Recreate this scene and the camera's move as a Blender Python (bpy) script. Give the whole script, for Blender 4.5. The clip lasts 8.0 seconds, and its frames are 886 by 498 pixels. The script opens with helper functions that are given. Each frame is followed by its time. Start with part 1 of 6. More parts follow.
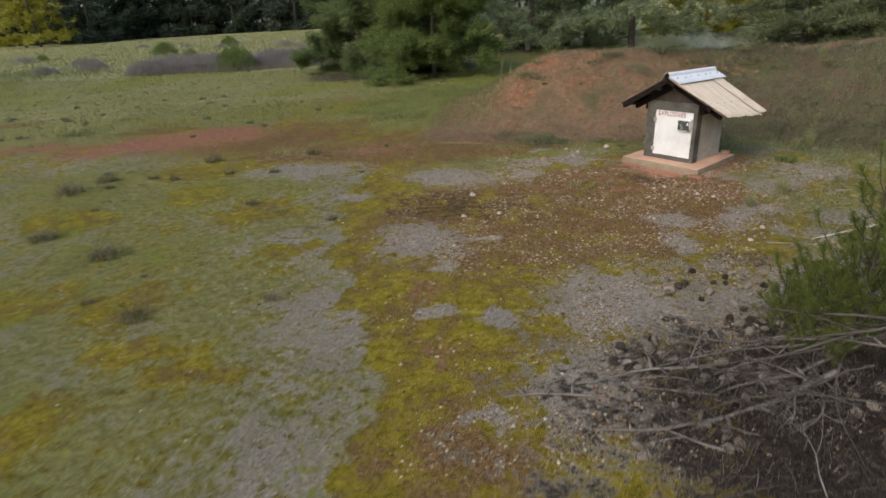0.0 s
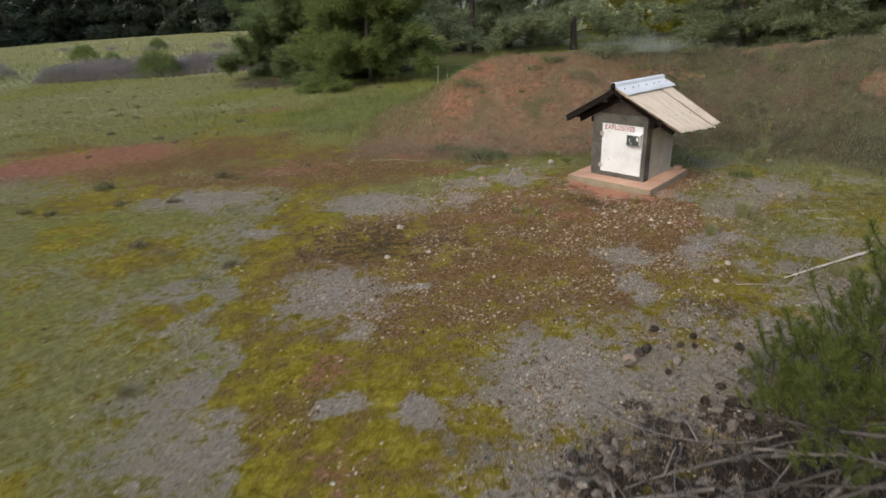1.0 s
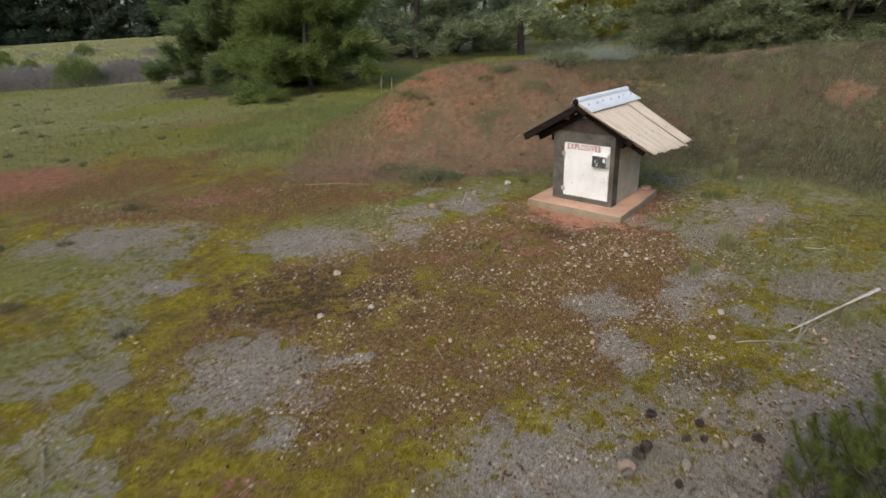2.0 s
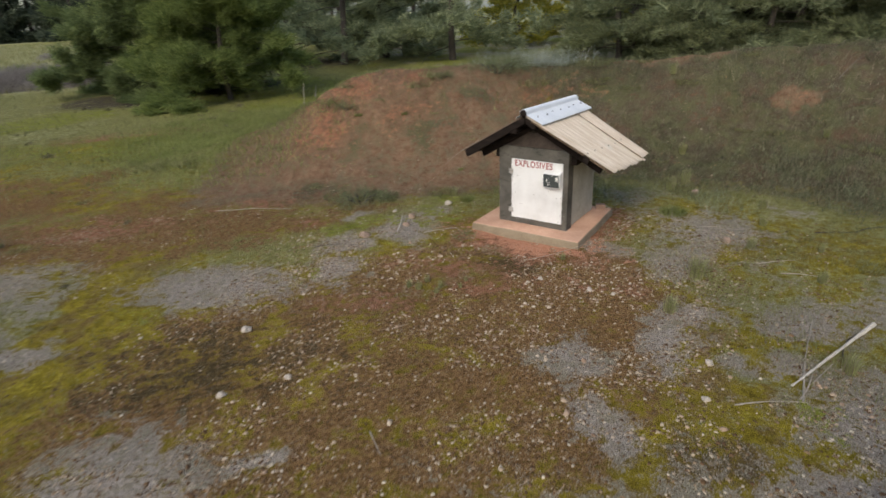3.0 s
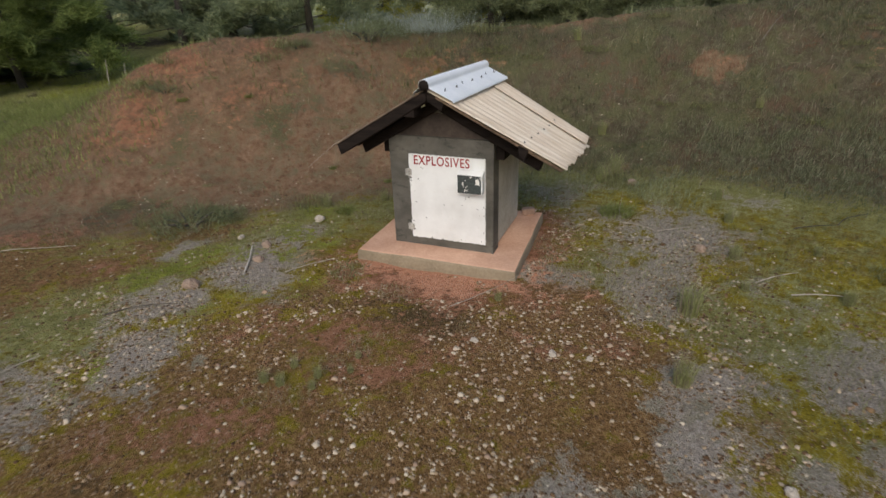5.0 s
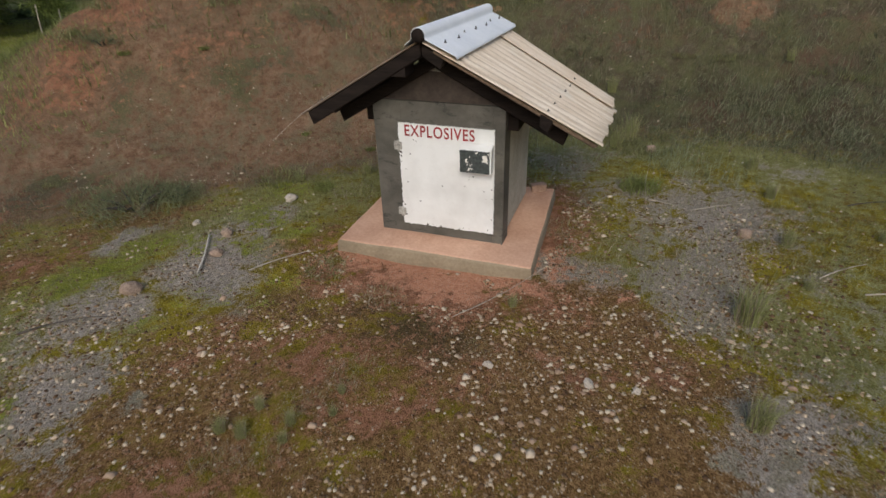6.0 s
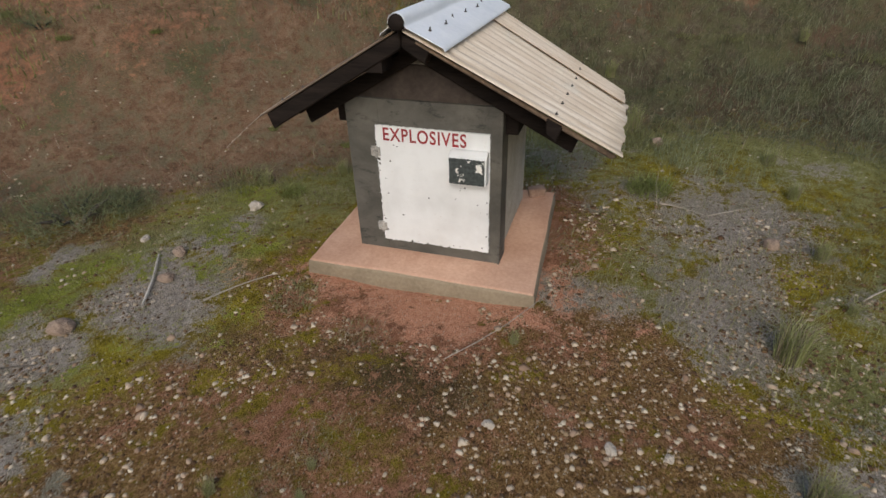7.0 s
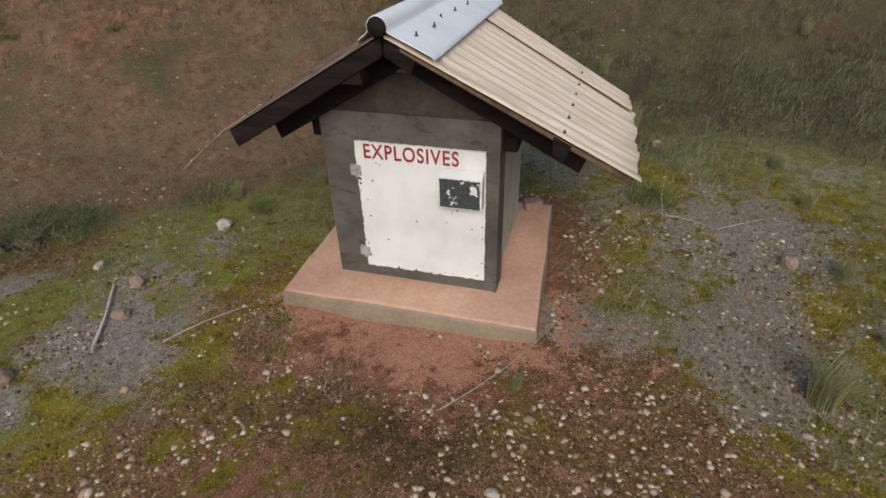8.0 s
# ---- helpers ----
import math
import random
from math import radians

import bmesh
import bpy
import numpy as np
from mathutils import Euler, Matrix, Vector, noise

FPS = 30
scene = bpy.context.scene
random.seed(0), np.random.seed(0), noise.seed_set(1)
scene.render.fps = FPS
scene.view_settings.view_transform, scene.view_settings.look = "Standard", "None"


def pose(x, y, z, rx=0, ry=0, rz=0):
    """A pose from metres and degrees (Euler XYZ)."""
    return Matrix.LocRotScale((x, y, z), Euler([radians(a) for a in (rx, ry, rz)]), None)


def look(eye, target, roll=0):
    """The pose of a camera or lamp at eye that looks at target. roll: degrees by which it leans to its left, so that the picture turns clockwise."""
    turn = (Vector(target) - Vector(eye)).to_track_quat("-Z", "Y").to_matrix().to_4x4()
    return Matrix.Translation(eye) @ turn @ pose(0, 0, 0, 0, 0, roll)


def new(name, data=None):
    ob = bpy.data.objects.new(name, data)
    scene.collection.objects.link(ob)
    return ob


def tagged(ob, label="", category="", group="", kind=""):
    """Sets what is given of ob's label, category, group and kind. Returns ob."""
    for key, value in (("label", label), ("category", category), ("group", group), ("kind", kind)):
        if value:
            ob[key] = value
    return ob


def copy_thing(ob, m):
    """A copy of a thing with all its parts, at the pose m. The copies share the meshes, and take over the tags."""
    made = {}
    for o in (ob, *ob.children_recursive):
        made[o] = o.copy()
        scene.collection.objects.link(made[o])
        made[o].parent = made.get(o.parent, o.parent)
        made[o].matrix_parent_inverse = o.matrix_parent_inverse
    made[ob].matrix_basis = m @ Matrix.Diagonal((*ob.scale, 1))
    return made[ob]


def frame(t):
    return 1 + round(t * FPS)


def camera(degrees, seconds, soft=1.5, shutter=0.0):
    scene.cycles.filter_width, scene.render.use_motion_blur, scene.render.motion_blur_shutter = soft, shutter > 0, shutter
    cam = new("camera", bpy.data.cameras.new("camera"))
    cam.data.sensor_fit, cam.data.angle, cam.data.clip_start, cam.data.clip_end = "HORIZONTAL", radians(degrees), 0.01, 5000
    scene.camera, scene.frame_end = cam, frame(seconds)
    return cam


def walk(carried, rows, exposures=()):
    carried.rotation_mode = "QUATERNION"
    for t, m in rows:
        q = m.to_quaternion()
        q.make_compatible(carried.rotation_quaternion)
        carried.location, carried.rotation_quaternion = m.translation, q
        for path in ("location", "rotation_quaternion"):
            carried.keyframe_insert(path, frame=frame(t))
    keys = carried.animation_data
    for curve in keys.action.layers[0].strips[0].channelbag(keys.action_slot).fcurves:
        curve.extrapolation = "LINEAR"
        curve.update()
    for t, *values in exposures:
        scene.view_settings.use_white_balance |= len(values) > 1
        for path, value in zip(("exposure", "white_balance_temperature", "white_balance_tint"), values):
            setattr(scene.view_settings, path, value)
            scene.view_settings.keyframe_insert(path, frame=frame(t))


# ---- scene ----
cam = camera(77.2, 8.0, shutter=0.5)
PATH = [
    (0, (0.748, -1.018, 1.89), (0.505, 0.802, 1.097), -3.3),
    (0.5, (0.838, -0.556, 1.889), (0.67, 1.27, 1.089), -3.3),
    (1, (0.933, -0.095, 1.905), (0.856, 1.736, 1.102), -3.4),
    (1.5, (0.958, 0.318, 1.914), (0.962, 2.149, 1.111), -3.2),
    (1.7, (0.973, 0.488, 1.924), (1.009, 2.32, 1.121), -3.3),
    (3, (1.083, 1.503, 1.855), (1.394, 3.311, 1.059), -2.8),
    (3.5, (1.18, 1.855, 1.809), (1.627, 3.636, 1.016), -2.7),
    (4, (1.267, 2.243, 1.732), (1.854, 3.98, 0.933), -2.4),
    (4.5, (1.331, 2.636, 1.637), (1.998, 4.333, 0.816), -2.2),
    (5.8, (1.537, 3.501, 1.44), (2.281, 5.083, 0.469), -1.9),
    (6, (1.571, 3.599, 1.442), (2.312, 5.161, 0.435), -1.9),
    (6.5, (1.666, 3.83, 1.426), (2.412, 5.356, 0.371), -1.9),
    (7, (1.748, 3.984, 1.411), (2.518, 5.484, 0.335), -1.9),
    (7.5, (1.806, 4.139, 1.402), (2.603, 5.613, 0.311), -1.8),
    (8, (1.863, 4.252, 1.402), (2.674, 5.704, 0.292), -1.8),
]
walk(cam, [(t, look(eye, target, roll)) for t, eye, target, roll in PATH], [(0.0, 0.36), (4.0, 0.24), (6.5, 0.03), (8.0, 0.09)])
# ---- light ----
SUN_ELEVATION, SUN_AZIMUTH = radians(38), radians(215)
world = bpy.data.worlds.new("sky")
scene.world = world
world.use_nodes = True
wn = world.node_tree
sky = wn.nodes.new("ShaderNodeTexSky")
sky.sky_type, sky.sun_disc = "NISHITA", False
sky.sun_elevation, sky.sun_rotation = SUN_ELEVATION, SUN_AZIMUTH
sky.air_density, sky.dust_density, sky.ozone_density = 1.0, 2.0, 1.0
wn.nodes["Background"].inputs["Strength"].default_value = 0.15
wn.links.new(sky.outputs["Color"], wn.nodes["Background"].inputs["Color"])
lamp = bpy.data.lights.new("sun", "SUN")
lamp.energy, lamp.angle, lamp.color = 1.5, radians(30), (1.0, 0.95, 0.86)
sun = new("sun", lamp)
sun.matrix_basis = look((0, 0, 30), (0 - 30 * math.sin(SUN_AZIMUTH), -30 * math.cos(SUN_AZIMUTH), 30 - 30 * math.tan(SUN_ELEVATION)))

# ---- materials ----


class Nodes:
    """A small writer of node materials."""

    def __init__(self, name, rough=0.8, metal=0.0, spec=0.3):
        self.mat = bpy.data.materials.new(name)
        self.mat.use_nodes = True
        self.t = self.mat.node_tree
        self.p = self.t.nodes["Principled BSDF"]
        self.p.inputs["Roughness"].default_value = rough
        self.p.inputs["Metallic"].default_value = metal
        self.p.inputs["Specular IOR Level"].default_value = spec
        self.co = self.t.nodes.new("ShaderNodeTexCoord").outputs["Object"]

    def put(self, socket, value):
        if hasattr(value, "links"):
            self.t.links.new(value, socket)
        else:
            socket.default_value = value

    def noise(self, scale, detail=4.0, rough=0.6, dist=0.0, stretch=None):
        n = self.t.nodes.new("ShaderNodeTexNoise")
        n.inputs["Scale"].default_value, n.inputs["Detail"].default_value = scale, detail
        n.inputs["Roughness"].default_value, n.inputs["Distortion"].default_value = rough, dist
        co = self.co
        if stretch:
            m = self.t.nodes.new("ShaderNodeMapping")
            m.inputs["Scale"].default_value = stretch
            self.t.links.new(co, m.inputs["Vector"])
            co = m.outputs["Vector"]
        self.t.links.new(co, n.inputs["Vector"])
        return n.outputs["Fac"]

    def cells(self, scale):
        n = self.t.nodes.new("ShaderNodeTexVoronoi")
        n.inputs["Scale"].default_value = scale
        self.t.links.new(self.co, n.inputs["Vector"])
        return n

    def attr(self, name):
        n = self.t.nodes.new("ShaderNodeAttribute")
        n.attribute_name = name
        return n.outputs["Fac"]

    def math(self, op, a, b=0.0):
        n = self.t.nodes.new("ShaderNodeMath")
        n.operation = op
        self.put(n.inputs[0], a), self.put(n.inputs[1], b)
        return n.outputs[0]

    def step(self, value, lo, hi):
        n = self.t.nodes.new("ShaderNodeMapRange")
        n.interpolation_type = "SMOOTHSTEP"
        self.put(n.inputs["Value"], value)
        n.inputs["From Min"].default_value, n.inputs["From Max"].default_value = lo, hi
        return n.outputs["Result"]

    def mix(self, fac, a, b):
        n = self.t.nodes.new("ShaderNodeMix")
        n.data_type = "RGBA"
        self.put(n.inputs[0], fac)
        for s, v in ((n.inputs[6], a), (n.inputs[7], b)):
            self.put(s, v if hasattr(v, "links") else (*v, 1.0))
        return n.outputs[2]

    def island(self):
        return self.t.nodes.new("ShaderNodeNewGeometry").outputs["Random Per Island"]

    def per_object(self):
        return self.t.nodes.new("ShaderNodeObjectInfo").outputs["Random"]

    def ramp(self, fac, *stops):
        n = self.t.nodes.new("ShaderNodeValToRGB")
        e = n.color_ramp.elements
        while len(e) < len(stops):
            e.new(0.5)
        for k, (at, col) in enumerate(stops):
            e[k].position, e[k].color = at, (*col, 1.0)
        self.put(n.inputs[0], fac)
        return n.outputs[0]

    def bump(self, height, strength, distance):
        n = self.t.nodes.new("ShaderNodeBump")
        n.inputs["Strength"].default_value, n.inputs["Distance"].default_value = strength, distance
        self.put(n.inputs["Height"], height)
        self.t.links.new(n.outputs[0], self.p.inputs["Normal"])

    def colour(self, value):
        self.put(self.p.inputs["Base Color"], value if hasattr(value, "links") else (*value, 1.0))

    def leafy(self, colour, amount=0.35):
        """Light passes through thin leaves."""
        n = self.t.nodes.new("ShaderNodeBsdfTranslucent")
        self.put(n.inputs[0], colour)
        m = self.t.nodes.new("ShaderNodeMixShader")
        m.inputs[0].default_value = amount
        out = self.t.nodes["Material Output"]
        self.t.links.new(self.p.outputs[0], m.inputs[1])
        self.t.links.new(n.outputs[0], m.inputs[2])
        self.t.links.new(m.outputs[0], out.inputs[0])


def ground_material():
    m = Nodes("ground", rough=0.95, spec=0.12)
    big, mid, fine, grit = m.noise(1.3, 3), m.noise(7, 5, 0.65), m.noise(38, 5, 0.75), m.noise(170, 3, 0.75)
    lump, curd = m.noise(3.2, 7, 0.72, 0.5), m.noise(14, 6, 0.75, 0.4)
    blend = lambda a, wa, b, wb: m.math("ADD", m.math("MULTIPLY", a, wa), m.math("MULTIPLY", b, wb))
    moss = m.ramp(blend(curd, 0.55, grit, 0.45),
                  (0.34, (0.044, 0.030, 0.006)), (0.43, (0.150, 0.112, 0.011)), (0.51, (0.275, 0.218, 0.019)), (0.62, (0.500, 0.420, 0.060)))
    moss = m.mix(m.step(blend(lump, 0.5, mid, 0.5), 0.45, 0.57), moss, m.ramp(blend(fine, 0.5, grit, 0.5), (0.36, (0.060, 0.036, 0.012)), (0.5, (0.180, 0.120, 0.032)), (0.64, (0.330, 0.245, 0.090))))
    moss = m.mix(m.step(blend(big, 0.5, curd, 0.5), 0.56, 0.66), moss, m.ramp(grit, (0.35, (0.10, 0.112, 0.014)), (0.65, (0.35, 0.370, 0.050))))
    grey = m.ramp(blend(fine, 0.45, grit, 0.55),
                  (0.36, (0.100, 0.085, 0.062)), (0.49, (0.308, 0.260, 0.208)), (0.63, (0.590, 0.515, 0.435)))
    grey = m.mix(m.step(blend(lump, 0.5, curd, 0.5), 0.48, 0.60), grey, m.ramp(grit, (0.3, (0.110, 0.095, 0.058)), (0.5, (0.250, 0.222, 0.150)), (0.7, (0.42, 0.38, 0.28))))
    turf = m.ramp(blend(curd, 0.4, grit, 0.6),
                  (0.35, (0.060, 0.056, 0.018)), (0.49, (0.205, 0.196, 0.064)), (0.64, (0.400, 0.385, 0.150)))
    soil = m.ramp(blend(fine, 0.45, grit, 0.55),
                  (0.37, (0.028, 0.014, 0.005)), (0.48, (0.160, 0.086, 0.029)), (0.62, (0.400, 0.250, 0.115)))
    dark_brown = m.ramp(blend(fine, 0.5, grit, 0.5), (0.36, (0.022, 0.015, 0.006)), (0.50, (0.080, 0.056, 0.022)), (0.64, (0.170, 0.125, 0.060)))
    mound = m.ramp(blend(curd, 0.45, grit, 0.55), (0.36, (0.066, 0.034, 0.018)), (0.49, (0.205, 0.118, 0.066)), (0.62, (0.390, 0.262, 0.170)))
    mound = m.mix(m.math("MULTIPLY", m.step(blend(lump, 0.5, curd, 0.5), 0.46, 0.58), 0.75), mound, m.ramp(grit, (0.3, (0.070, 0.062, 0.030)), (0.5, (0.150, 0.128, 0.072)), (0.7, (0.26, 0.23, 0.14))))
    red = m.ramp(blend(curd, 0.5, grit, 0.5),
                 (0.35, (0.112, 0.049, 0.025)), (0.49, (0.268, 0.124, 0.068)), (0.64, (0.43, 0.225, 0.132)))
    weeds = m.ramp(blend(curd, 0.5, grit, 0.5),
                   (0.35, (0.028, 0.021, 0.012)), (0.48, (0.082, 0.064, 0.039)), (0.62, (0.185, 0.152, 0.098)))
    weeds = m.mix(m.math("MULTIPLY", m.step(lump, 0.40, 0.62), 0.88), weeds, m.ramp(grit, (0.3, (0.058, 0.058, 0.022)), (0.7, (0.185, 0.180, 0.085))))
    weeds = m.mix(m.math("MULTIPLY", m.step(m.noise(2.1, 5, 0.7), 0.52, 0.68), 0.7), weeds, m.ramp(grit, (0.3, (0.075, 0.042, 0.026)), (0.7, (0.20, 0.120, 0.078))))
    litter = m.ramp(blend(fine, 0.5, grit, 0.5), (0.36, (0.014, 0.010, 0.007)), (0.49, (0.044, 0.034, 0.026)), (0.64, (0.125, 0.103, 0.082)))
    hay = m.ramp(mid, (0.3, (0.20, 0.21, 0.08)), (0.55, (0.34, 0.33, 0.16)), (0.75, (0.50, 0.45, 0.28)))
    wob = m.math("ADD", blend(m.math("SUBTRACT", lump, 0.5), 1.5, m.math("SUBTRACT", curd, 0.5), 1.7), m.math("MULTIPLY", m.math("SUBTRACT", grit, 0.5), 1.0))
    lime = m.ramp(blend(curd, 0.4, grit, 0.6), (0.35, (0.060, 0.064, 0.012)), (0.49, (0.175, 0.190, 0.026)), (0.64, (0.365, 0.380, 0.060)))
    dust = m.ramp(blend(fine, 0.5, grit, 0.5), (0.34, (0.34, 0.142, 0.080)), (0.5, (0.55, 0.262, 0.155)), (0.66, (0.68, 0.40, 0.26)))
    col = moss
    for name, paint in (("turf", turf), ("soil", soil), ("dark_brown", dark_brown), ("mound", mound), ("weeds", weeds), ("red", red), ("grey", grey), ("litter", litter), ("hay", hay), ("lime", lime), ("dust", dust)):
        col = m.mix(m.step(m.math("ADD", m.attr(name), wob), 0.42, 0.58), col, paint)
    # grains and crumbs too small to pick up
    cell = m.cells(95)
    grain = m.math("MULTIPLY", m.step(cell.outputs["Distance"], 0.34, 0.22), m.step(m.math("ADD", cell.outputs["Color"], m.math("SUBTRACT", mid, 0.5)), 0.62, 0.78))
    col = m.mix(m.math("MULTIPLY", grain, m.math("MULTIPLY", m.attr("grit"), 0.65)), col, m.ramp(cell.outputs["Color"], (0.2, (0.24, 0.15, 0.09)), (0.8, (0.56, 0.48, 0.36))))
    m.colour(col)
    m.bump(m.math("ADD", blend(fine, 0.5, grit, 0.5), m.math("MULTIPLY", grain, 0.3)), 1.0, 0.022)
    return m.mat


def simple(name, lo, hi, scale=12.0, rough=0.8, metal=0.0, bump=0.3, dist=0.004, spec=0.3, stretch=None, grain=None):
    """Two tones with stains and grain at two scales."""
    m = Nodes(name, rough, metal, spec)
    a, b = m.noise(scale, 5, 0.65, 0.3, stretch), m.noise(grain or scale * 9, 3, 0.7, 0, stretch)
    f = m.math("ADD", m.math("MULTIPLY", a, 0.6), m.math("MULTIPLY", b, 0.4))
    m.colour(m.ramp(f, (0.33, lo), (0.67, hi)))
    m.bump(f, bump, dist)
    return m.mat


def leaf_material(name, dark, light, amount=0.3):
    m = Nodes(name, rough=0.8, spec=0.1)
    f = m.island()
    c = m.ramp(f, (0.0, dark), (0.6, tuple((a + b) / 2 for a, b in zip(dark, light))), (1.0, light))
    patch = m.noise(0.9, 2)
    c = m.mix(m.step(patch, 0.35, 0.7), m.mix(0.5, c, dark), c)
    m.colour(c)
    m.leafy(c, amount)
    return m.mat


def tone_material(name, *stops, rough=0.9, amount=0.0):
    """Pieces of one kind, each in a tone of its own."""
    m = Nodes(name, rough=rough, spec=0.2)
    c = m.ramp(m.island(), *stops)
    c = m.mix(0.45, c, m.mix(m.noise(60, 3), c, (0.05, 0.04, 0.03)))
    m.colour(c)
    if amount:
        m.leafy(c, amount)
    return m.mat


def roof_material():
    m = Nodes("tan_roof_paint", rough=0.55, spec=0.35)
    runs = m.noise(9, 4, 0.6, 0.2, (0.5, 6.0, 0.5))
    spots, grit = m.noise(5, 5, 0.7), m.noise(90, 3)
    c = m.ramp(runs, (0.35, (0.53, 0.42, 0.30)), (0.55, (0.66, 0.555, 0.43)), (0.72, (0.75, 0.67, 0.555)))
    c = m.mix(m.step(spots, 0.56, 0.75), c, (0.62, 0.56, 0.46))
    c = m.mix(m.math("MULTIPLY", m.step(grit, 0.55, 0.8), 0.5), c, (0.33, 0.23, 0.14))
    m.colour(c)
    m.bump(grit, 0.15, 0.002)
    return m.mat


def frame_material():
    m = Nodes("charcoal_paint", rough=0.7, spec=0.3)
    wipe, blot, grit = m.noise(3.2, 6, 0.65, 0.4, (1, 1, 1.6)), m.noise(6.5, 6, 0.75, 0.3, (1, 1, 2.5)), m.noise(120, 3)
    c = m.ramp(wipe, (0.30, (0.056, 0.052, 0.043)), (0.50, (0.096, 0.089, 0.074)), (0.70, (0.142, 0.130, 0.108)))
    c = m.mix(m.math("MULTIPLY", m.step(blot, 0.53, 0.66), 0.75), c, (0.020, 0.020, 0.019))
    c = m.mix(m.math("MULTIPLY", m.step(grit, 0.5, 0.8), 0.25), c, (0.15, 0.135, 0.105))
    m.colour(c)
    m.bump(grit, 0.15, 0.002)
    return m.mat


def door_material():
    m = Nodes("white_door_paint", rough=0.5, spec=0.35)
    cloud, chip, grime = m.noise(5, 4), m.noise(26, 3, 0.6), m.noise(70, 4, 0.7)
    c = m.ramp(cloud, (0.3, (0.64, 0.635, 0.61)), (0.6, (0.76, 0.76, 0.74)))
    c = m.mix(m.math("MULTIPLY", m.step(grime, 0.60, 0.80), 0.35), c, (0.45, 0.38, 0.28))
    c = m.mix(m.step(chip, 0.80, 0.81), c, (0.05, 0.045, 0.04))
    m.colour(c)
    m.bump(m.math("ADD", cloud, m.math("MULTIPLY", grime, 0.3)), 0.2, 0.004)
    return m.mat


def peeled_material():
    m = Nodes("peeled_dark_paint", rough=0.6, spec=0.3)
    flake = m.noise(15, 6, 0.62, 0.25)
    m.colour(m.mix(m.step(flake, 0.585, 0.60), m.ramp(m.noise(80, 3), (0.3, (0.030, 0.036, 0.034)), (0.7, (0.075, 0.085, 0.08))), (0.72, 0.70, 0.63)))
    m.bump(flake, 0.3, 0.002)
    return m.mat


GROUND = ground_material()
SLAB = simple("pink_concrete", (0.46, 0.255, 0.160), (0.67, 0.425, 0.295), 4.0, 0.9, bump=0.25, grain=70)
SLAB_SIDE = simple("darker_olive_concrete", (0.19, 0.145, 0.095), (0.33, 0.265, 0.18), 5.0, 0.95, bump=0.35, grain=60)
WALL = simple("grey_render", (0.30, 0.275, 0.215), (0.54, 0.50, 0.41), 5.0, 0.9, bump=0.4, grain=60)
FRAME, DOOR, PEEL, ROOF = frame_material(), door_material(), peeled_material(), roof_material()
CAP = simple("zinc_coating", (0.74, 0.76, 0.77), (0.88, 0.89, 0.89), 6.0, 0.45, 0.0, 0.08, 0.002, 0.5)
UNDER = simple("rusted_sheet", (0.075, 0.050, 0.034), (0.25, 0.175, 0.115), 8.0, 0.85)
TIMBER = simple("black_weathered_timber", (0.006, 0.005, 0.0045), (0.030, 0.022, 0.018), 5.0, 0.95, bump=0.6, spec=0.08, stretch=(0.5, 6, 6))
BOARD = simple("brown_board", (0.030, 0.022, 0.017), (0.085, 0.065, 0.052), 4.0, 0.85, bump=0.4)
PLASTER = simple("pale_mortar", (0.16, 0.14, 0.105), (0.34, 0.30, 0.23), 7.0, 0.95)
LETTER = simple("red_lettering", (0.17, 0.020, 0.020), (0.38, 0.045, 0.042), 20.0, 0.6, bump=0.1)
STEEL = simple("dark_steel", (0.05, 0.045, 0.04), (0.13, 0.11, 0.095), 30.0, 0.5, 0.6)
RUST = simple("flaking_hinge", (0.06, 0.050, 0.042), (0.62, 0.59, 0.53), 26.0, 0.8)
ROCK = simple("pinkish_rock", (0.22, 0.15, 0.105), (0.42, 0.31, 0.23), 9.0, 0.9, bump=0.6, dist=0.01)
PALE_ROCK = simple("pale_quartz", (0.33, 0.27, 0.205), (0.60, 0.53, 0.44), 10.0, 0.8, bump=0.5, dist=0.008)
BRICK = simple("red_brick", (0.22, 0.13, 0.09), (0.42, 0.29, 0.21), 12.0, 0.95, bump=0.5)
DEADWOOD = simple("silvered_wood", (0.20, 0.165, 0.125), (0.54, 0.47, 0.38), 9.0, 0.9, bump=0.6, stretch=(4, 4, 4))
BLEACHED = simple("bleached_wood", (0.36, 0.30, 0.235), (0.84, 0.77, 0.66), 7.0, 0.95, bump=0.9, dist=0.008, stretch=(3, 9, 6))
TWIG = simple("grey_twig", (0.034, 0.027, 0.022), (0.135, 0.112, 0.090), 14.0, 0.95, bump=0.4)
BARK = simple("pine_bark", (0.034, 0.028, 0.023), (0.11, 0.092, 0.075), 6.0, 0.95, bump=0.8, dist=0.03, stretch=(1, 1, 0.3))
BRANCH = simple("weathered_branch", (0.070, 0.057, 0.045), (0.27, 0.235, 0.195), 9.0, 0.95, bump=0.5)
CONE = simple("pine_cone", (0.030, 0.022, 0.017), (0.115, 0.088, 0.068), 30.0, 0.9, bump=0.4)
OLD_CONE = simple("bleached_pine_cone", (0.15, 0.122, 0.098), (0.38, 0.33, 0.275), 30.0, 0.9, bump=0.4)
PINE = leaf_material("pine_needles", (0.125, 0.165, 0.070), (0.370, 0.430, 0.180), 0.58)
PINE_LIGHT = leaf_material("light_pine_needles", (0.115, 0.155, 0.048), (0.370, 0.425, 0.140), 0.55)
WOODS = leaf_material("woodland_foliage", (0.200, 0.235, 0.140), (0.540, 0.575, 0.330), 0.60)
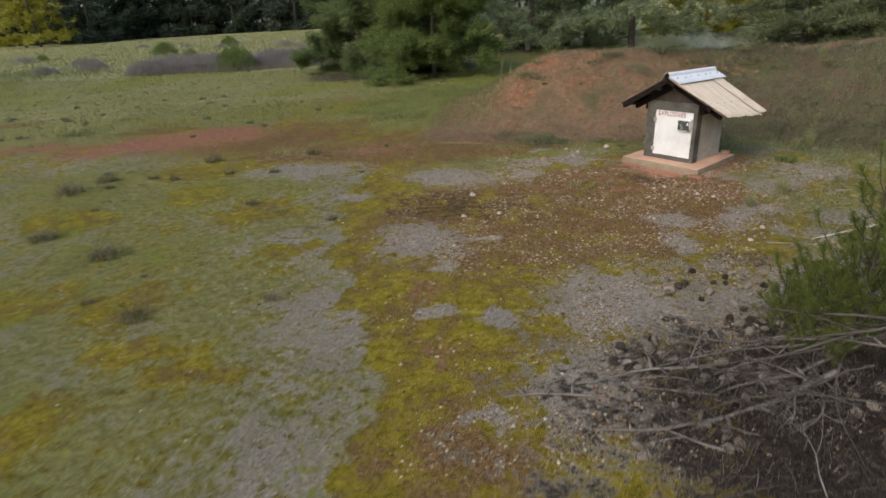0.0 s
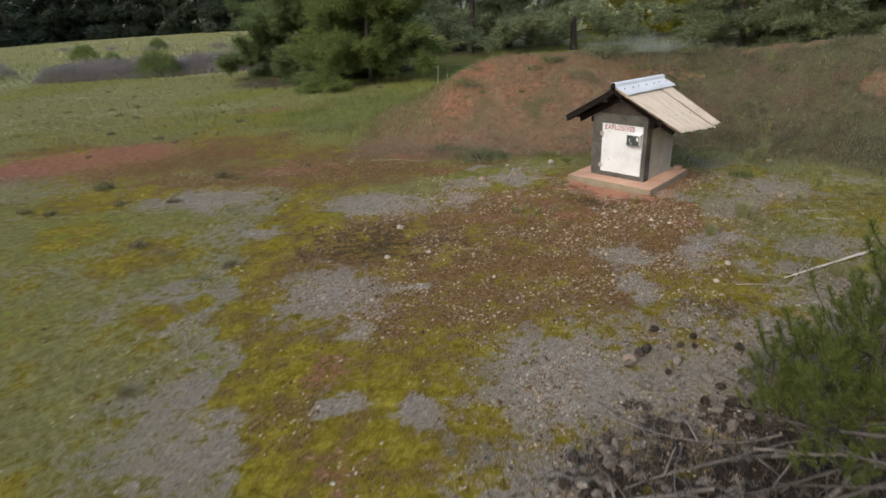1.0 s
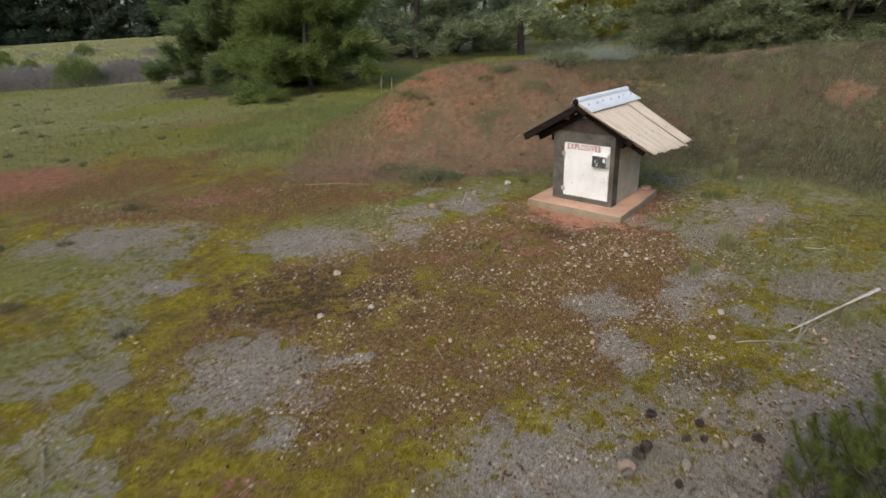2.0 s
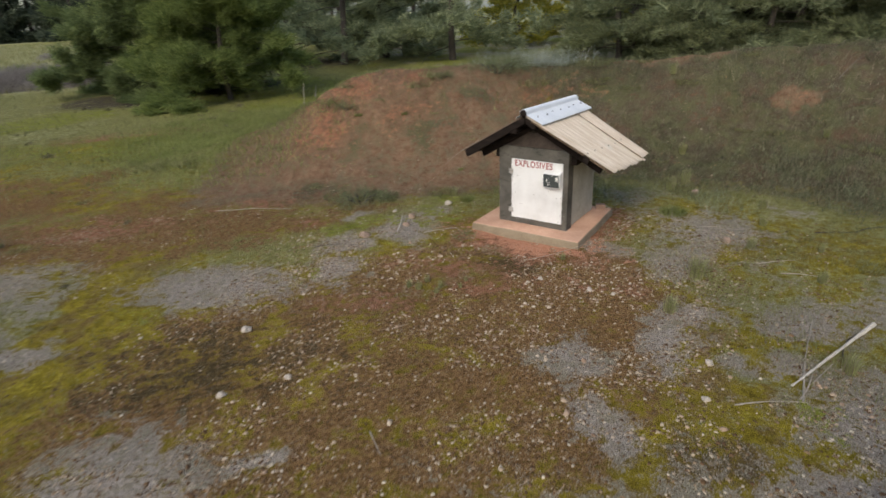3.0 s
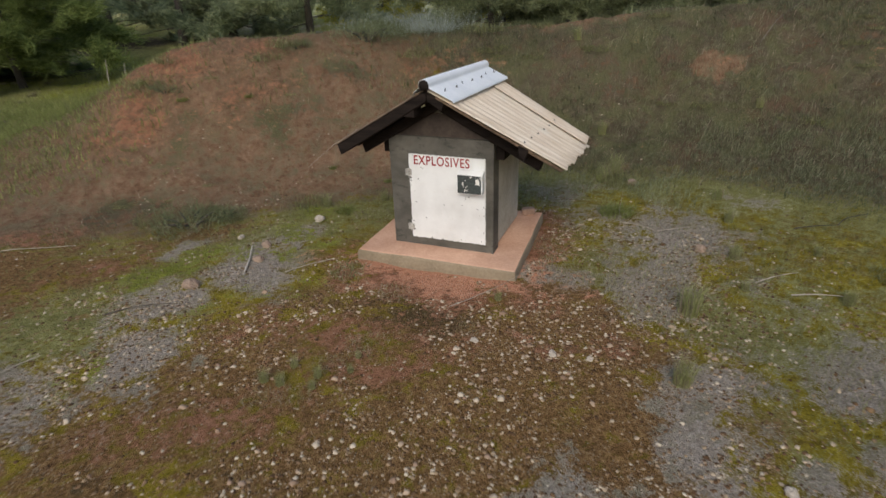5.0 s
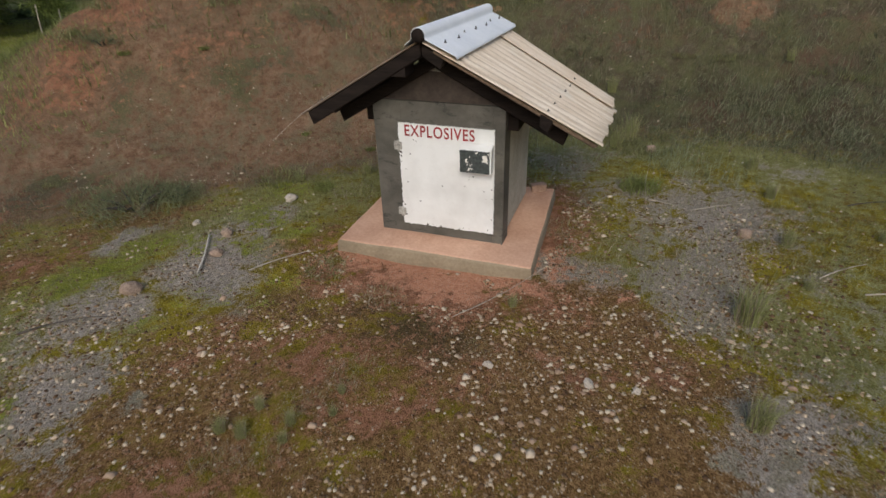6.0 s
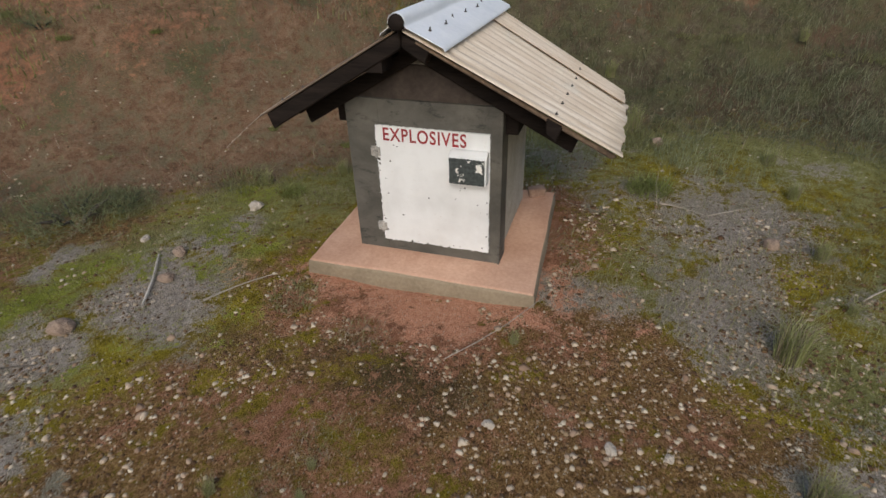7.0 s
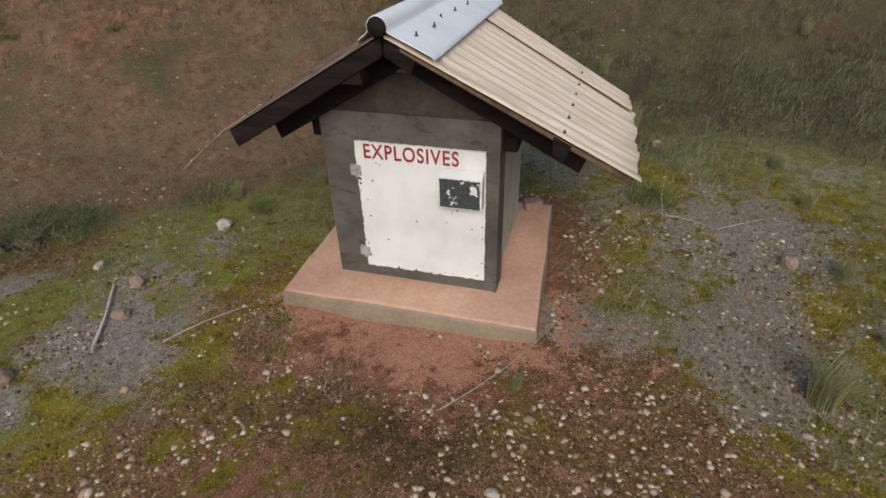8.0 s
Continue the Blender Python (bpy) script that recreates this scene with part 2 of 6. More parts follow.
# sunlight on distant foliage, put into the leaf colour as yellow
SUNLIT_LEAF = leaf_material("sunlit_yellow_foliage", (0.20, 0.21, 0.03), (0.72, 0.62, 0.12), 0.6)
SHOOT = leaf_material("young_needles", (0.095, 0.120, 0.028), (0.370, 0.400, 0.105), 0.5)
GRASS = leaf_material("grass_blades", (0.130, 0.135, 0.052), (0.370, 0.362, 0.170), 0.42)
FRESH = leaf_material("fresh_grass", (0.170, 0.195, 0.055), (0.470, 0.500, 0.185), 0.5)
STRAW = leaf_material("dry_grass", (0.225, 0.180, 0.125), (0.610, 0.510, 0.385), 0.35)
HAY = leaf_material("field_grass", (0.150, 0.155, 0.050), (0.470, 0.420, 0.240), 0.3)
TUSSOCK = leaf_material("tussock_blades", (0.195, 0.195, 0.082), (0.500, 0.480, 0.250), 0.55)
TUFT = leaf_material("pale_tuft_blades", (0.28, 0.30, 0.11), (0.70, 0.70, 0.35), 0.58)
WEED = leaf_material("bank_weeds", (0.078, 0.082, 0.042), (0.355, 0.352, 0.215), 0.42)
FEATHER = leaf_material("feathery_weeds", (0.160, 0.175, 0.090), (0.440, 0.455, 0.290), 0.5)
DARK_TUFT = leaf_material("dark_tuft_blades", (0.085, 0.088, 0.042), (0.270, 0.268, 0.135), 0.45)
FAR_PINE = leaf_material("far_pine_needles", (0.045, 0.062, 0.045), (0.165, 0.195, 0.125), 0.45)
BEHIND = leaf_material("shaded_pine_needles", (0.125, 0.145, 0.075), (0.400, 0.420, 0.215), 0.55)
DULL = leaf_material("dull_shrub", (0.125, 0.145, 0.070), (0.410, 0.430, 0.240), 0.5)
SAGE = leaf_material("silver_weed", (0.36, 0.39, 0.31), (0.76, 0.78, 0.70), 0.55)
MAUVE = leaf_material("dry_heath", (0.21, 0.19, 0.17), (0.45, 0.40, 0.36), 0.4)
PEBBLE = tone_material("pebbles", (0.0, (0.085, 0.043, 0.018)), (0.38, (0.19, 0.108, 0.050)), (0.66, (0.38, 0.265, 0.155)), (1.0, (0.70, 0.60, 0.45)))

# ---- helpers for building ----
HUT = Matrix(((0.6955, 0.7185, 0, 2.5), (-0.7185, 0.6955, 0, 6.0), (0, 0, 1, 0), (0, 0, 0, 1)))


def finish(ob, material, smooth=False):
    ob.data.materials.append(material)
    if smooth:
        ob.data.polygons.foreach_set("use_smooth", [True] * len(ob.data.polygons))
    return ob


def mesh_of(bm, name):
    me = bpy.data.meshes.new(name)
    bm.to_mesh(me)
    bm.free()
    return me


def part(name, bm, material, parent, label="", smooth=False):
    ob = finish(new(name, mesh_of(bm, name)), material, smooth)
    ob.parent = parent
    return tagged(ob, label)


def raw(name, verts, faces, material, smooth=False):
    """A mesh object from arrays of one face size."""
    verts, faces = np.asarray(verts, np.float32), np.asarray(faces, np.int32)
    me = bpy.data.meshes.new(name)
    me.vertices.add(len(verts)), me.loops.add(faces.size), me.polygons.add(len(faces))
    me.vertices.foreach_set("co", verts.ravel())
    me.loops.foreach_set("vertex_index", faces.ravel())
    me.polygons.foreach_set("loop_start", np.arange(0, faces.size, faces.shape[1], dtype=np.int32))
    me.update(calc_edges=True)
    me.validate()
    return finish(new(name, me), material, smooth)


def box(bm, x0, x1, y0, y1, z0, z1, bevel=0.004, m=None):
    """A box with softened edges, added to bm."""
    made = bmesh.ops.create_cube(bm, size=1.0)["verts"]
    for v in made:
        v.co = Vector(((x0 + x1) / 2 + v.co.x * (x1 - x0), (y0 + y1) / 2 + v.co.y * (y1 - y0), (z0 + z1) / 2 + v.co.z * (z1 - z0)))
        if m:
            v.co = m @ v.co
    if bevel:
        edges = {e for v in made for e in v.link_edges}
        bmesh.ops.bevel(bm, geom=list(edges), offset=bevel, segments=2, affect="EDGES", profile=0.6)
    return bm


def tube(points, radii, sides=6):
    """Vertices and quads of a bent, tapered round bar."""
    points = [Vector(p) for p in points]
    verts, faces = [], []
    for k, p in enumerate(points):
        d = (points[min(k + 1, len(points) - 1)] - points[max(k - 1, 0)]).normalized()
        a = d.orthogonal().normalized()
        b = d.cross(a)
        for s in range(sides):
            w = 2 * math.pi * s / sides
            verts.append(p + (a * math.cos(w) + b * math.sin(w)) * radii[k])
        if k:
            o = (k - 1) * sides
            faces += [(o + s, o + (s + 1) % sides, o + sides + (s + 1) % sides, o + sides + s) for s in range(sides)]
    return verts, faces


def join_tubes(name, tubes, material, smooth=True):
    verts, faces = [], []
    for v, f in tubes:
        o = len(verts)
        verts += [tuple(c) for c in v]
        faces += [tuple(i + o for i in q) for q in f]
    return raw(name, verts, faces, material, smooth)


def lattice(ix, iy, seed):
    n = (ix * 374761393 + iy * 668265263 + seed * 1442695041) & 0x7FFFFFFF
    n = ((n ^ (n >> 13)) * 1274126177) & 0x7FFFFFFF
    return ((n ^ (n >> 16)) & 0xFFFF) / 65535.0


def value_noise(x, y, size, seed=0):
    """Smooth noise of 0 to 1 with lumps of that size in metres."""
    x, y = np.asarray(x, float) / size, np.asarray(y, float) / size
    ix, iy = np.floor(x).astype(np.int64), np.floor(y).astype(np.int64)
    fx, fy = x - ix, y - iy
    fx, fy = fx * fx * (3 - 2 * fx), fy * fy * (3 - 2 * fy)
    a, b = lattice(ix, iy, seed), lattice(ix + 1, iy, seed)
    c, d = lattice(ix, iy + 1, seed), lattice(ix + 1, iy + 1, seed)
    return (a * (1 - fx) + b * fx) * (1 - fy) + (c * (1 - fx) + d * fx) * fy


def fractal(x, y, size, seed=0, octaves=3):
    total, weight = 0, 0
    for k in range(octaves):
        total = total + value_noise(x, y, size / 2 ** k, seed + k) * 0.5 ** k
        weight += 0.5 ** k
    return total / weight


# ---- the lie of the land ----
CREST = [(-1.8, 9.95, 0.0), (-0.6, 9.85, 0.22), (0.1, 9.75, 0.44), (0.5, 9.68, 0.62), (0.9, 9.62, 0.85), (1.32, 9.55, 1.03), (1.75, 9.48, 1.11),
         (2.9, 9.4, 1.10), (4.0, 9.36, 1.03), (5.1, 9.0, 1.07), (6.0, 8.4, 1.15), (7.0, 7.83, 1.23), (8.1, 7.0, 1.31), (9.3, 5.6, 1.4), (10.2, 4.0, 1.4), (10.8, 1.5, 1.2), (11.2, -2.0, 0.6), (11.4, -5.0, 0.0)]


def ridge(x, y):
    """Distance from the bank's crest line, the crest's height there, and how far along it lies."""
    best, height, along = np.full(np.shape(x), 1e9), np.zeros(np.shape(x)), np.zeros(np.shape(x))
    for k, ((ax, ay, ah), (bx, by, bh)) in enumerate(zip(CREST, CREST[1:])):
        dx, dy = bx - ax, by - ay
        u = np.clip(((x - ax) * dx + (y - ay) * dy) / (dx * dx + dy * dy), 0, 1)
        d = np.hypot(x - ax - u * dx, y - ay - u * dy)
        near = d < best
        best, height, along = np.where(near, d, best), np.where(near, ah + u * (bh - ah), height), np.where(near, k + u, along)
    return best, height, along


def land(x, y):
    """Height of the ground."""
    x, y = np.asarray(x, float), np.asarray(y, float)
    d, h, s = ridge(x, y)
    width = (2.15 + 0.35 * (fractal(x, y, 1.1, 5) - 0.5)) * (1 + 0.36 * soft(s, 9.5, 12.0))
    q = np.clip(d / width, 0, 1)
    z = h * (0.5 + 0.5 * np.cos(np.pi * q ** 0.85))
    bank = np.clip(h * (1 - q) * 3, 0, 1)
    z = z + bank * (0.08 * (fractal(x, y, 0.55, 9) - 0.5) + 0.05 * (fractal(x, y, 0.16, 12) - 0.5))
    z = z + 0.045 * (fractal(x, y, 0.9, 20) - 0.5) + 0.018 * (fractal(x, y, 0.14, 25, 2) - 0.5)
    # the heap of pine litter, and the earth worn away before the slab
    z = z + 0.42 * np.exp(-((x - 2.55) ** 2 + (y - 0.65) ** 2) / 0.62)
    return z - 0.018 * np.exp(-((x - 2.55) ** 2 + (y - 5.72) ** 2) / 0.30)


def at_ground(x, y, sink=0.0):
    return Vector((x, y, float(land(x, y)) - sink))


def patch(x, y, cx, cy, rx, ry, turn=0.0):
    """1 in the middle of an oval, 0.5 at its rim, falling to 0 outside."""
    c, s = math.cos(radians(turn)), math.sin(radians(turn))
    u, v = ((x - cx) * c + (y - cy) * s) / rx, (-(x - cx) * s + (y - cy) * c) / ry
    return np.clip(1.0 - 0.5 * np.sqrt(u * u + v * v), 0, 1)


def soft(value, lo, hi):
    t = np.clip((value - lo) / (hi - lo), 0, 1)
    return t * t * (3 - 2 * t)


GREY_PATCHES = [(-0.06, 3.50, 0.40, 0.44, 20), (1.42, 2.42, 0.46, 0.50, 0), (2.20, 3.96, 0.22, 0.20, 0), (2.10, 3.42, 0.20, 0.26, 0), (0.05, 5.5, 0.62, 0.36, -15),
                (0.20, 2.28, 0.10, 0.11, 0), (0.60, 2.22, 0.19, 0.13, 0), (0.28, 3.02, 0.08, 0.10, 0), (2.88, 4.02, 0.20, 0.42, -38), (3.53, 5.0, 0.24, 0.42, -40)]
GREY_MORE = [(-2.0, 5.9, 0.8, 0.45, 0), (0.90, 5.62, 0.20, 0.34, 0), (1.55, 6.30, 0.30, 0.42, -10), (0.98, 6.12, 0.26, 0.22, 0), (1.88, 6.62, 0.12, 0.26, -40), (1.15, 6.75, 0.22, 0.10, 20), (3.1, 5.33, 0.16, 0.18, 0), (2.98, 2.85, 0.42, 0.26, 0), (3.45, 3.10, 0.45, 0.30, 20), (3.30, 3.62, 0.22, 0.16, 0), (3.75, 4.0, 0.30, 0.22, -20),
             (3.15, 4.25, 0.34, 0.22, 0), (0.54, 3.60, 0.15, 0.08, 0), (-0.98, 4.92, 0.2, 0.14, 0), (4.1, 5.4, 0.35, 0.5, -40), (1.25, 1.45, 0.42, 0.55, 0), (0.62, 1.15, 0.10, 0.10, 0)]

# lime-green growth; the wide oval at y 19 paints in sunlit grass
LIME_PATCHES = [(1.35, 6.60, 0.40, 0.16, 20), (1.86, 6.02, 0.13, 0.24, -30), (1.45, 6.55, 0.30, 0.14, 0), (1.75, 6.40, 0.12, 0.16, 0), (2.05, 6.45, 0.10, 0.18, -40), (2.10, 6.95, 0.25, 0.12, -20), (0.95, 6.45, 0.30, 0.20, 0),
                (1.32, 6.07, 0.22, 0.20, -26), (1.87, 6.64, 0.20, 0.20, -30), (0.68, 5.54, 0.12, 0.18, -25), (5.2, 19.0, 3.4, 4.4, 0), (3.2, 3.2, 0.12, 0.1, 0)]
# yellow moss that shows through the grass, and moss on the far side of the store
YELLOW = [(-1.67, 1.73, 0.28, 0.22, 0), (-2.21, 2.32, 0.33, 0.30, 0), (-1.96, 4.29, 0.45, 0.45, 0), (-1.13, 1.46, 0.36, 0.15, 0), (-2.85, 2.31, 0.32, 0.34, 0), (-1.82, 0.97, 0.26, 0.32, 0), (-3.97, 4.16, 0.55, 0.34, 0), (-3.56, 5.89, 0.60, 0.33, 0),
          (-1.2, 3.3, 0.2, 0.25, 0), (-2.9, 5.0, 0.4, 0.3, 0), (4.38, 6.02, 0.55, 0.30, -28), (4.76, 4.92, 0.70, 0.48, -27), (5.3, 5.0, 0.40, 0.35, -27), (4.09, 5.08, 0.30, 0.34, -30), (3.30, 4.42, 0.20, 0.12, -20), (3.35, 3.9, 0.2, 0.15, 0)]
RIM_Y = [0.4, 0.93, 1.17, 1.66, 2.11, 2.33, 2.69, 3.15, 3.4, 4.1, 4.8, 5.4]
RIM_X = [0.05, 0.02, 0.14, 0.0, -0.15, -0.47, -0.46, -0.80, -0.78, -0.94, -1.08, -1.0]


def cover(x, y):
    """How strongly each kind of cover claims the ground."""
    wx = x + 0.30 * (fractal(x, y, 0.5, 31) - 0.5) + 0.22 * (fractal(x, y, 0.15, 37, 2) - 0.5)
    wy = y + 0.30 * (fractal(x, y, 0.5, 41) - 0.5) + 0.22 * (fractal(x, y, 0.15, 47, 2) - 0.5)
    d, h, s = ridge(x, y)
    d = d / (1 + 0.36 * soft(s, 9.5, 12.0))
    grey, yellow = np.zeros(np.shape(x)), np.zeros(np.shape(x))
    for p in GREY_PATCHES + GREY_MORE:
        grey = np.maximum(grey, patch(wx, wy, *p))
    for p in YELLOW:
        yellow = np.maximum(yellow, patch(wx, wy, *p))
    yellow = soft(yellow, 0.36, 0.66)
    edge = np.interp(wy, RIM_Y, RIM_X) + 1.6 * (fractal(x, y, 2.6, 51) - 0.5) * soft(0.4 - wy, 0, 1.5) + 0.16 * (fractal(x, y, 0.4, 53) - 0.5)
    left = soft(edge - wx, -0.06, 0.10) * soft(6.3 - wy, -0.3, 0.5)
    band = soft(wx - edge + 1.0, 0, 0.8)
    grey = np.maximum(0.46 + (grey - 0.5) * 1.15, left * (0.16 + 0.20 * soft(fractal(x, y, 0.7, 61), 0.36, 0.62) + 0.30 * band) * (1 - 0.5 * yellow))
    grey = np.maximum(grey, patch(wx, wy, 2.30, 2.0, 1.15, 1.0, 0) * 0.84)
    grey = np.maximum(grey, patch(wx, wy, 1.5, 1.1, 0.8, 0.6, 0) * 0.76)
    grey = np.maximum(grey, soft(wx - 3.3, 0, 0.6) * soft(wy - 3.2, 0, 0.6) * soft(d - 1.9, 0, 0.9) * (0.30 + 0.26 * soft(fractal(x, y, 0.8, 66), 0.40, 0.60)) * (1 - 0.9 * yellow))
    turf = 0.9 * soft(wy - 6.0, 0, 0.9) * soft(d - 1.7, 0, 0.5) * (0.35 + 0.5 * fractal(x, y, 1.2, 71)) * 1.2
    turf = np.maximum(turf, patch(wx, wy, -0.5, 11.4, 2.0, 3.2, 10) * 1.2)
    turf = np.maximum(turf, left * (0.50 + 0.34 * fractal(x, y, 0.6, 77)))
    turf = np.maximum(turf, soft(wy - 11.0, 0, 2.0))
    away = soft(np.hypot(x - 1.5, y - 4.0) + 2.5 * (fractal(x, y, 2.2, 55) - 0.5), 4.6, 6.4)
    turf = np.maximum(turf, away * (0.2 + 0.6 * fractal(x, y, 1.3, 57)))
    grey = np.maximum(grey, away * soft(8.5 - y, 0, 2) * soft(d - 2.0, 0, 0.8) * (0.1 + 0.5 * fractal(x, y, 1.7, 59)) * (1 - yellow))
    turf = np.maximum(turf, soft(wx - 2.85 + 0.8 * (fractal(x, y, 0.8, 63) - 0.5), 0, 0.5) * np.maximum(soft(wy - 2.8, 0, 0.5), soft(wx - 3.3, 0, 0.6)) * (0.40 + 0.36 * fractal(x, y, 0.5, 73)))
    turf = np.maximum(turf, 0.85 * soft(d - 1.4, 0, 0.5) * soft(3.2 - d, 0, 0.7) * soft(h, 0.3, 0.6) * (0.5 + 0.5 * soft(s - 6.5, 0, 1)))
    turf = np.maximum(turf, patch(wx, wy, 0.35, 6.2, 1.1, 0.60) * 0.84)
    turf = np.maximum(turf, patch(wx, wy, 1.6, 6.75, 1.3, 0.7) * 0.75) * (1 - (0.62 - 0.36 * (x > 3)) * yellow)
    soil = soft(patch(wx, wy, 1.30, 4.35, 2.15, 1.40, 15), 0.36, 0.62) * (0.42 + 0.40 * fractal(x, y, 0.5, 81))
    soil = np.maximum(soil, soft(patch(wx, wy, 2.45, 5.05, 1.0, 0.75, -35), 0.4, 0.65) * (0.54 + 0.3 * fractal(x, y, 0.4, 83)))
    soil = np.maximum(soil, soft(patch(wx, wy, -1.4, 7.4, 3.4, 1.15, -4), 0.40, 0.62) * (0.16 + 0.85 * fractal(x, y, 0.55, 85)))
    soil = np.maximum(soil, patch(wx, wy, -0.8, 7.0, 1.8, 0.80, 0) * (0.62 + 0.5 * fractal(x, y, 0.4, 86)))
    soil = np.maximum(soil, patch(wx, wy, -3.4, 8.0, 1.5, 0.9, 25))
    soil = np.maximum(soil, patch(wx, wy, 0.60, 0.95, 0.55, 0.45, 0) * 0.70)
    soil = np.maximum(soil, patch(wx, wy, 3.35, 6.05, 0.40, 0.40, -46) * 0.86)
    soil = np.maximum(soil, patch(wx, wy, 2.0, 6.15, 0.22, 0.42, -46) * 0.74)
    # three ovals of darker brown ground
    dark_brown = np.maximum(patch(wx, wy, 2.30, 5.35, 0.60, 0.26, -30) * 0.74, patch(wx, wy, 0.15, 4.45, 0.9, 0.5, 0) * 0.62)
    dark_brown = np.maximum(dark_brown, patch(wx, wy, 2.55, 3.05, 0.55, 0.28, 0) * 0.62)
    mound = soft(2.7 - d, 0, 0.9) * soft(h, 0.12, 0.45) * soft(8.9 - s, 0, 1.8) * 1.05
    red = patch(wx, wy, -5.2, 8.1, 1.7, 0.85, 30) * 1.15
    red = np.maximum(red, patch(wx, wy, -7.5, 7.7, 1.0, 0.8, 10) * 0.7) * (0.50 + 0.75 * fractal(x, y, 0.9, 93))
    red = np.maximum(red, patch(wx, wy, 2.45, 5.64, 0.68, 0.28, -46) * 1.0)
    red = np.maximum(red, patch(wx, wy, 3.22, 5.72, 0.22, 0.52, -46) * 0.9)
    for p in ((1.75, 5.42, 0.55, 0.24, -30), (2.0, 5.0, 0.45, 0.18, -20), (2.75, 4.75, 0.30, 0.15, -30), (1.1, 5.0, 0.4, 0.2, -20), (1.38, 6.02, 0.16, 0.12, 0), (2.02, 6.22, 0.10, 0.20, -40), (0.75, 6.75, 0.35, 0.14, 10), (-1.4, 7.1, 0.9, 0.35, 0), (0.1, 7.45, 0.5, 0.2, 0), (0.35, 1.75, 0.2, 0.3, 0), (0.75, 1.25, 0.2, 0.2, 0), (0.05, 2.6, 0.2, 0.25, 0)):
        red = np.maximum(red, patch(wx, wy, *p) * (0.60 if p[1] > 3 else 0.46))
    red = np.maximum(red, patch(wx, wy, -2.6, 12.3, 1.6, 0.5, 15) * 0.6)
    for p in ((1.25, 9.30, 0.75, 0.40, -10), (2.10, 9.25, 0.60, 0.30, 0), (0.90, 8.85, 0.50, 0.40, 20), (1.9, 8.7, 0.6, 0.25, 10), (3.9, 8.7, 0.5, 0.25, 0)):
        red = np.maximum(red, patch(wx, wy, *p) * (0.66 if p[0] < 1.6 else 0.52))
    bank = soft(2.75 - d, 0, 1.2) * soft(h, 0.5, 0.9) * soft(s - 6.6, 0, 2.0)
    red = np.maximum(red, bank * soft(s - 10.8, 0, 1.6) * (0.05 + 0.48 * fractal(x, y, 0.8, 92)))
    bare = np.maximum(patch(wx, wy, 5.45, 8.80, 0.85, 0.30, -33), patch(wx, wy, 6.28, 7.22, 0.26, 0.14, -30) * 0.85)
    red = np.maximum(red, soft(bare, 0.4, 0.7) * 0.34)
    weeds = bank * (0.60 + 0.45 * fractal(x, y, 0.6, 95)) * (1 - 0.8 * soft(bare, 0.35, 0.65))
    weeds = np.maximum(weeds, mound * 0.62 * soft(fractal(x, y, 0.7, 97), 0.50, 0.72))
    mound = np.maximum(mound, bank)
    litter = patch(wx, wy, 2.30, 1.10, 1.05, 0.85, 0) * 1.04
    litter = np.maximum(litter, patch(wx, wy, 3.1, 1.5, 0.7, 0.6, 30) * 0.9)
    litter = np.maximum(litter, soft(patch(wx, wy, -2.9, 18.6, 4.2, 2.4, 25), 0.4, 0.7) * 0.7)
    litter = np.maximum(litter, patch(wx, wy, 0.0, 26.5, 3.0, 3.0) * 0.8)
    # past y 40 the pale hay also paints sunlight on the far ground
    hay = np.maximum(soft(wy - 19.5, 0, 3) * soft(-4.0 - wx, 0, 3), soft(wy - 40, 0, 6)) * (0.5 + 0.5 * fractal(x, y, 3.0, 99))
    lime = np.zeros(np.shape(x))
    for p in LIME_PATCHES:
        lime = np.maximum(lime, patch(wx, wy, *p))
    lime = lime * 0.62
    lime = np.maximum(lime, left * (0.02 + 0.37 * soft(fractal(x, y, 0.75, 64), 0.42, 0.62)))
    lime = np.maximum(lime, soft(fractal(x, y, 2.6, 67), 0.46, 0.64) * soft(wy - 9.0, 0, 2) * 0.52)
    soil = np.maximum(soil, soft(fractal(x, y, 2.1, 69), 0.54, 0.68) * soft(wy - 8.0, 0, 1) * soft(14 - wy, 0, 2) * soft(-1.0 - wx, 0, 1) * 0.55)
    dust = np.maximum(patch(wx, wy, 2.54, 5.70, 0.62, 0.20, -46), patch(wx, wy, 3.16, 5.45, 0.12, 0.3, -46) * 0.7) * 0.92
    hay = np.maximum(hay, soft(wy - 8.5, 0, 3) * soft(-1.5 - wx, 0, 3) * (0.16 + 0.36 * fractal(x, y, 1.1, 98)))
    grit = 0.35 + 0.65 * soft(patch(wx, wy, 1.9, 4.5, 2.4, 2.0, 10), 0.3, 0.6)
    return dict(dust=dust, lime=lime, grit=grit, grey=grey, turf=turf, soil=soil, dark_brown=dark_brown, mound=mound, red=red, weeds=weeds, litter=litter, hay=hay)


def spread(dense0, dense1, step, out0, out1, ratio=1.16):
    """Grid lines: close together in the middle, wider and wider outside."""
    line = list(np.arange(dense0, dense1 + 1e-6, step))
    for end, sign in ((out0, -1), (out1, 1)):
        w, at, more = step, dense0 if sign < 0 else dense1, []
        while (end - at) * sign > 0:
            w *= ratio
            at += sign * w
            more.append(at)
        line = more[::-1] + line if sign < 0 else line + more
    return np.array(line)


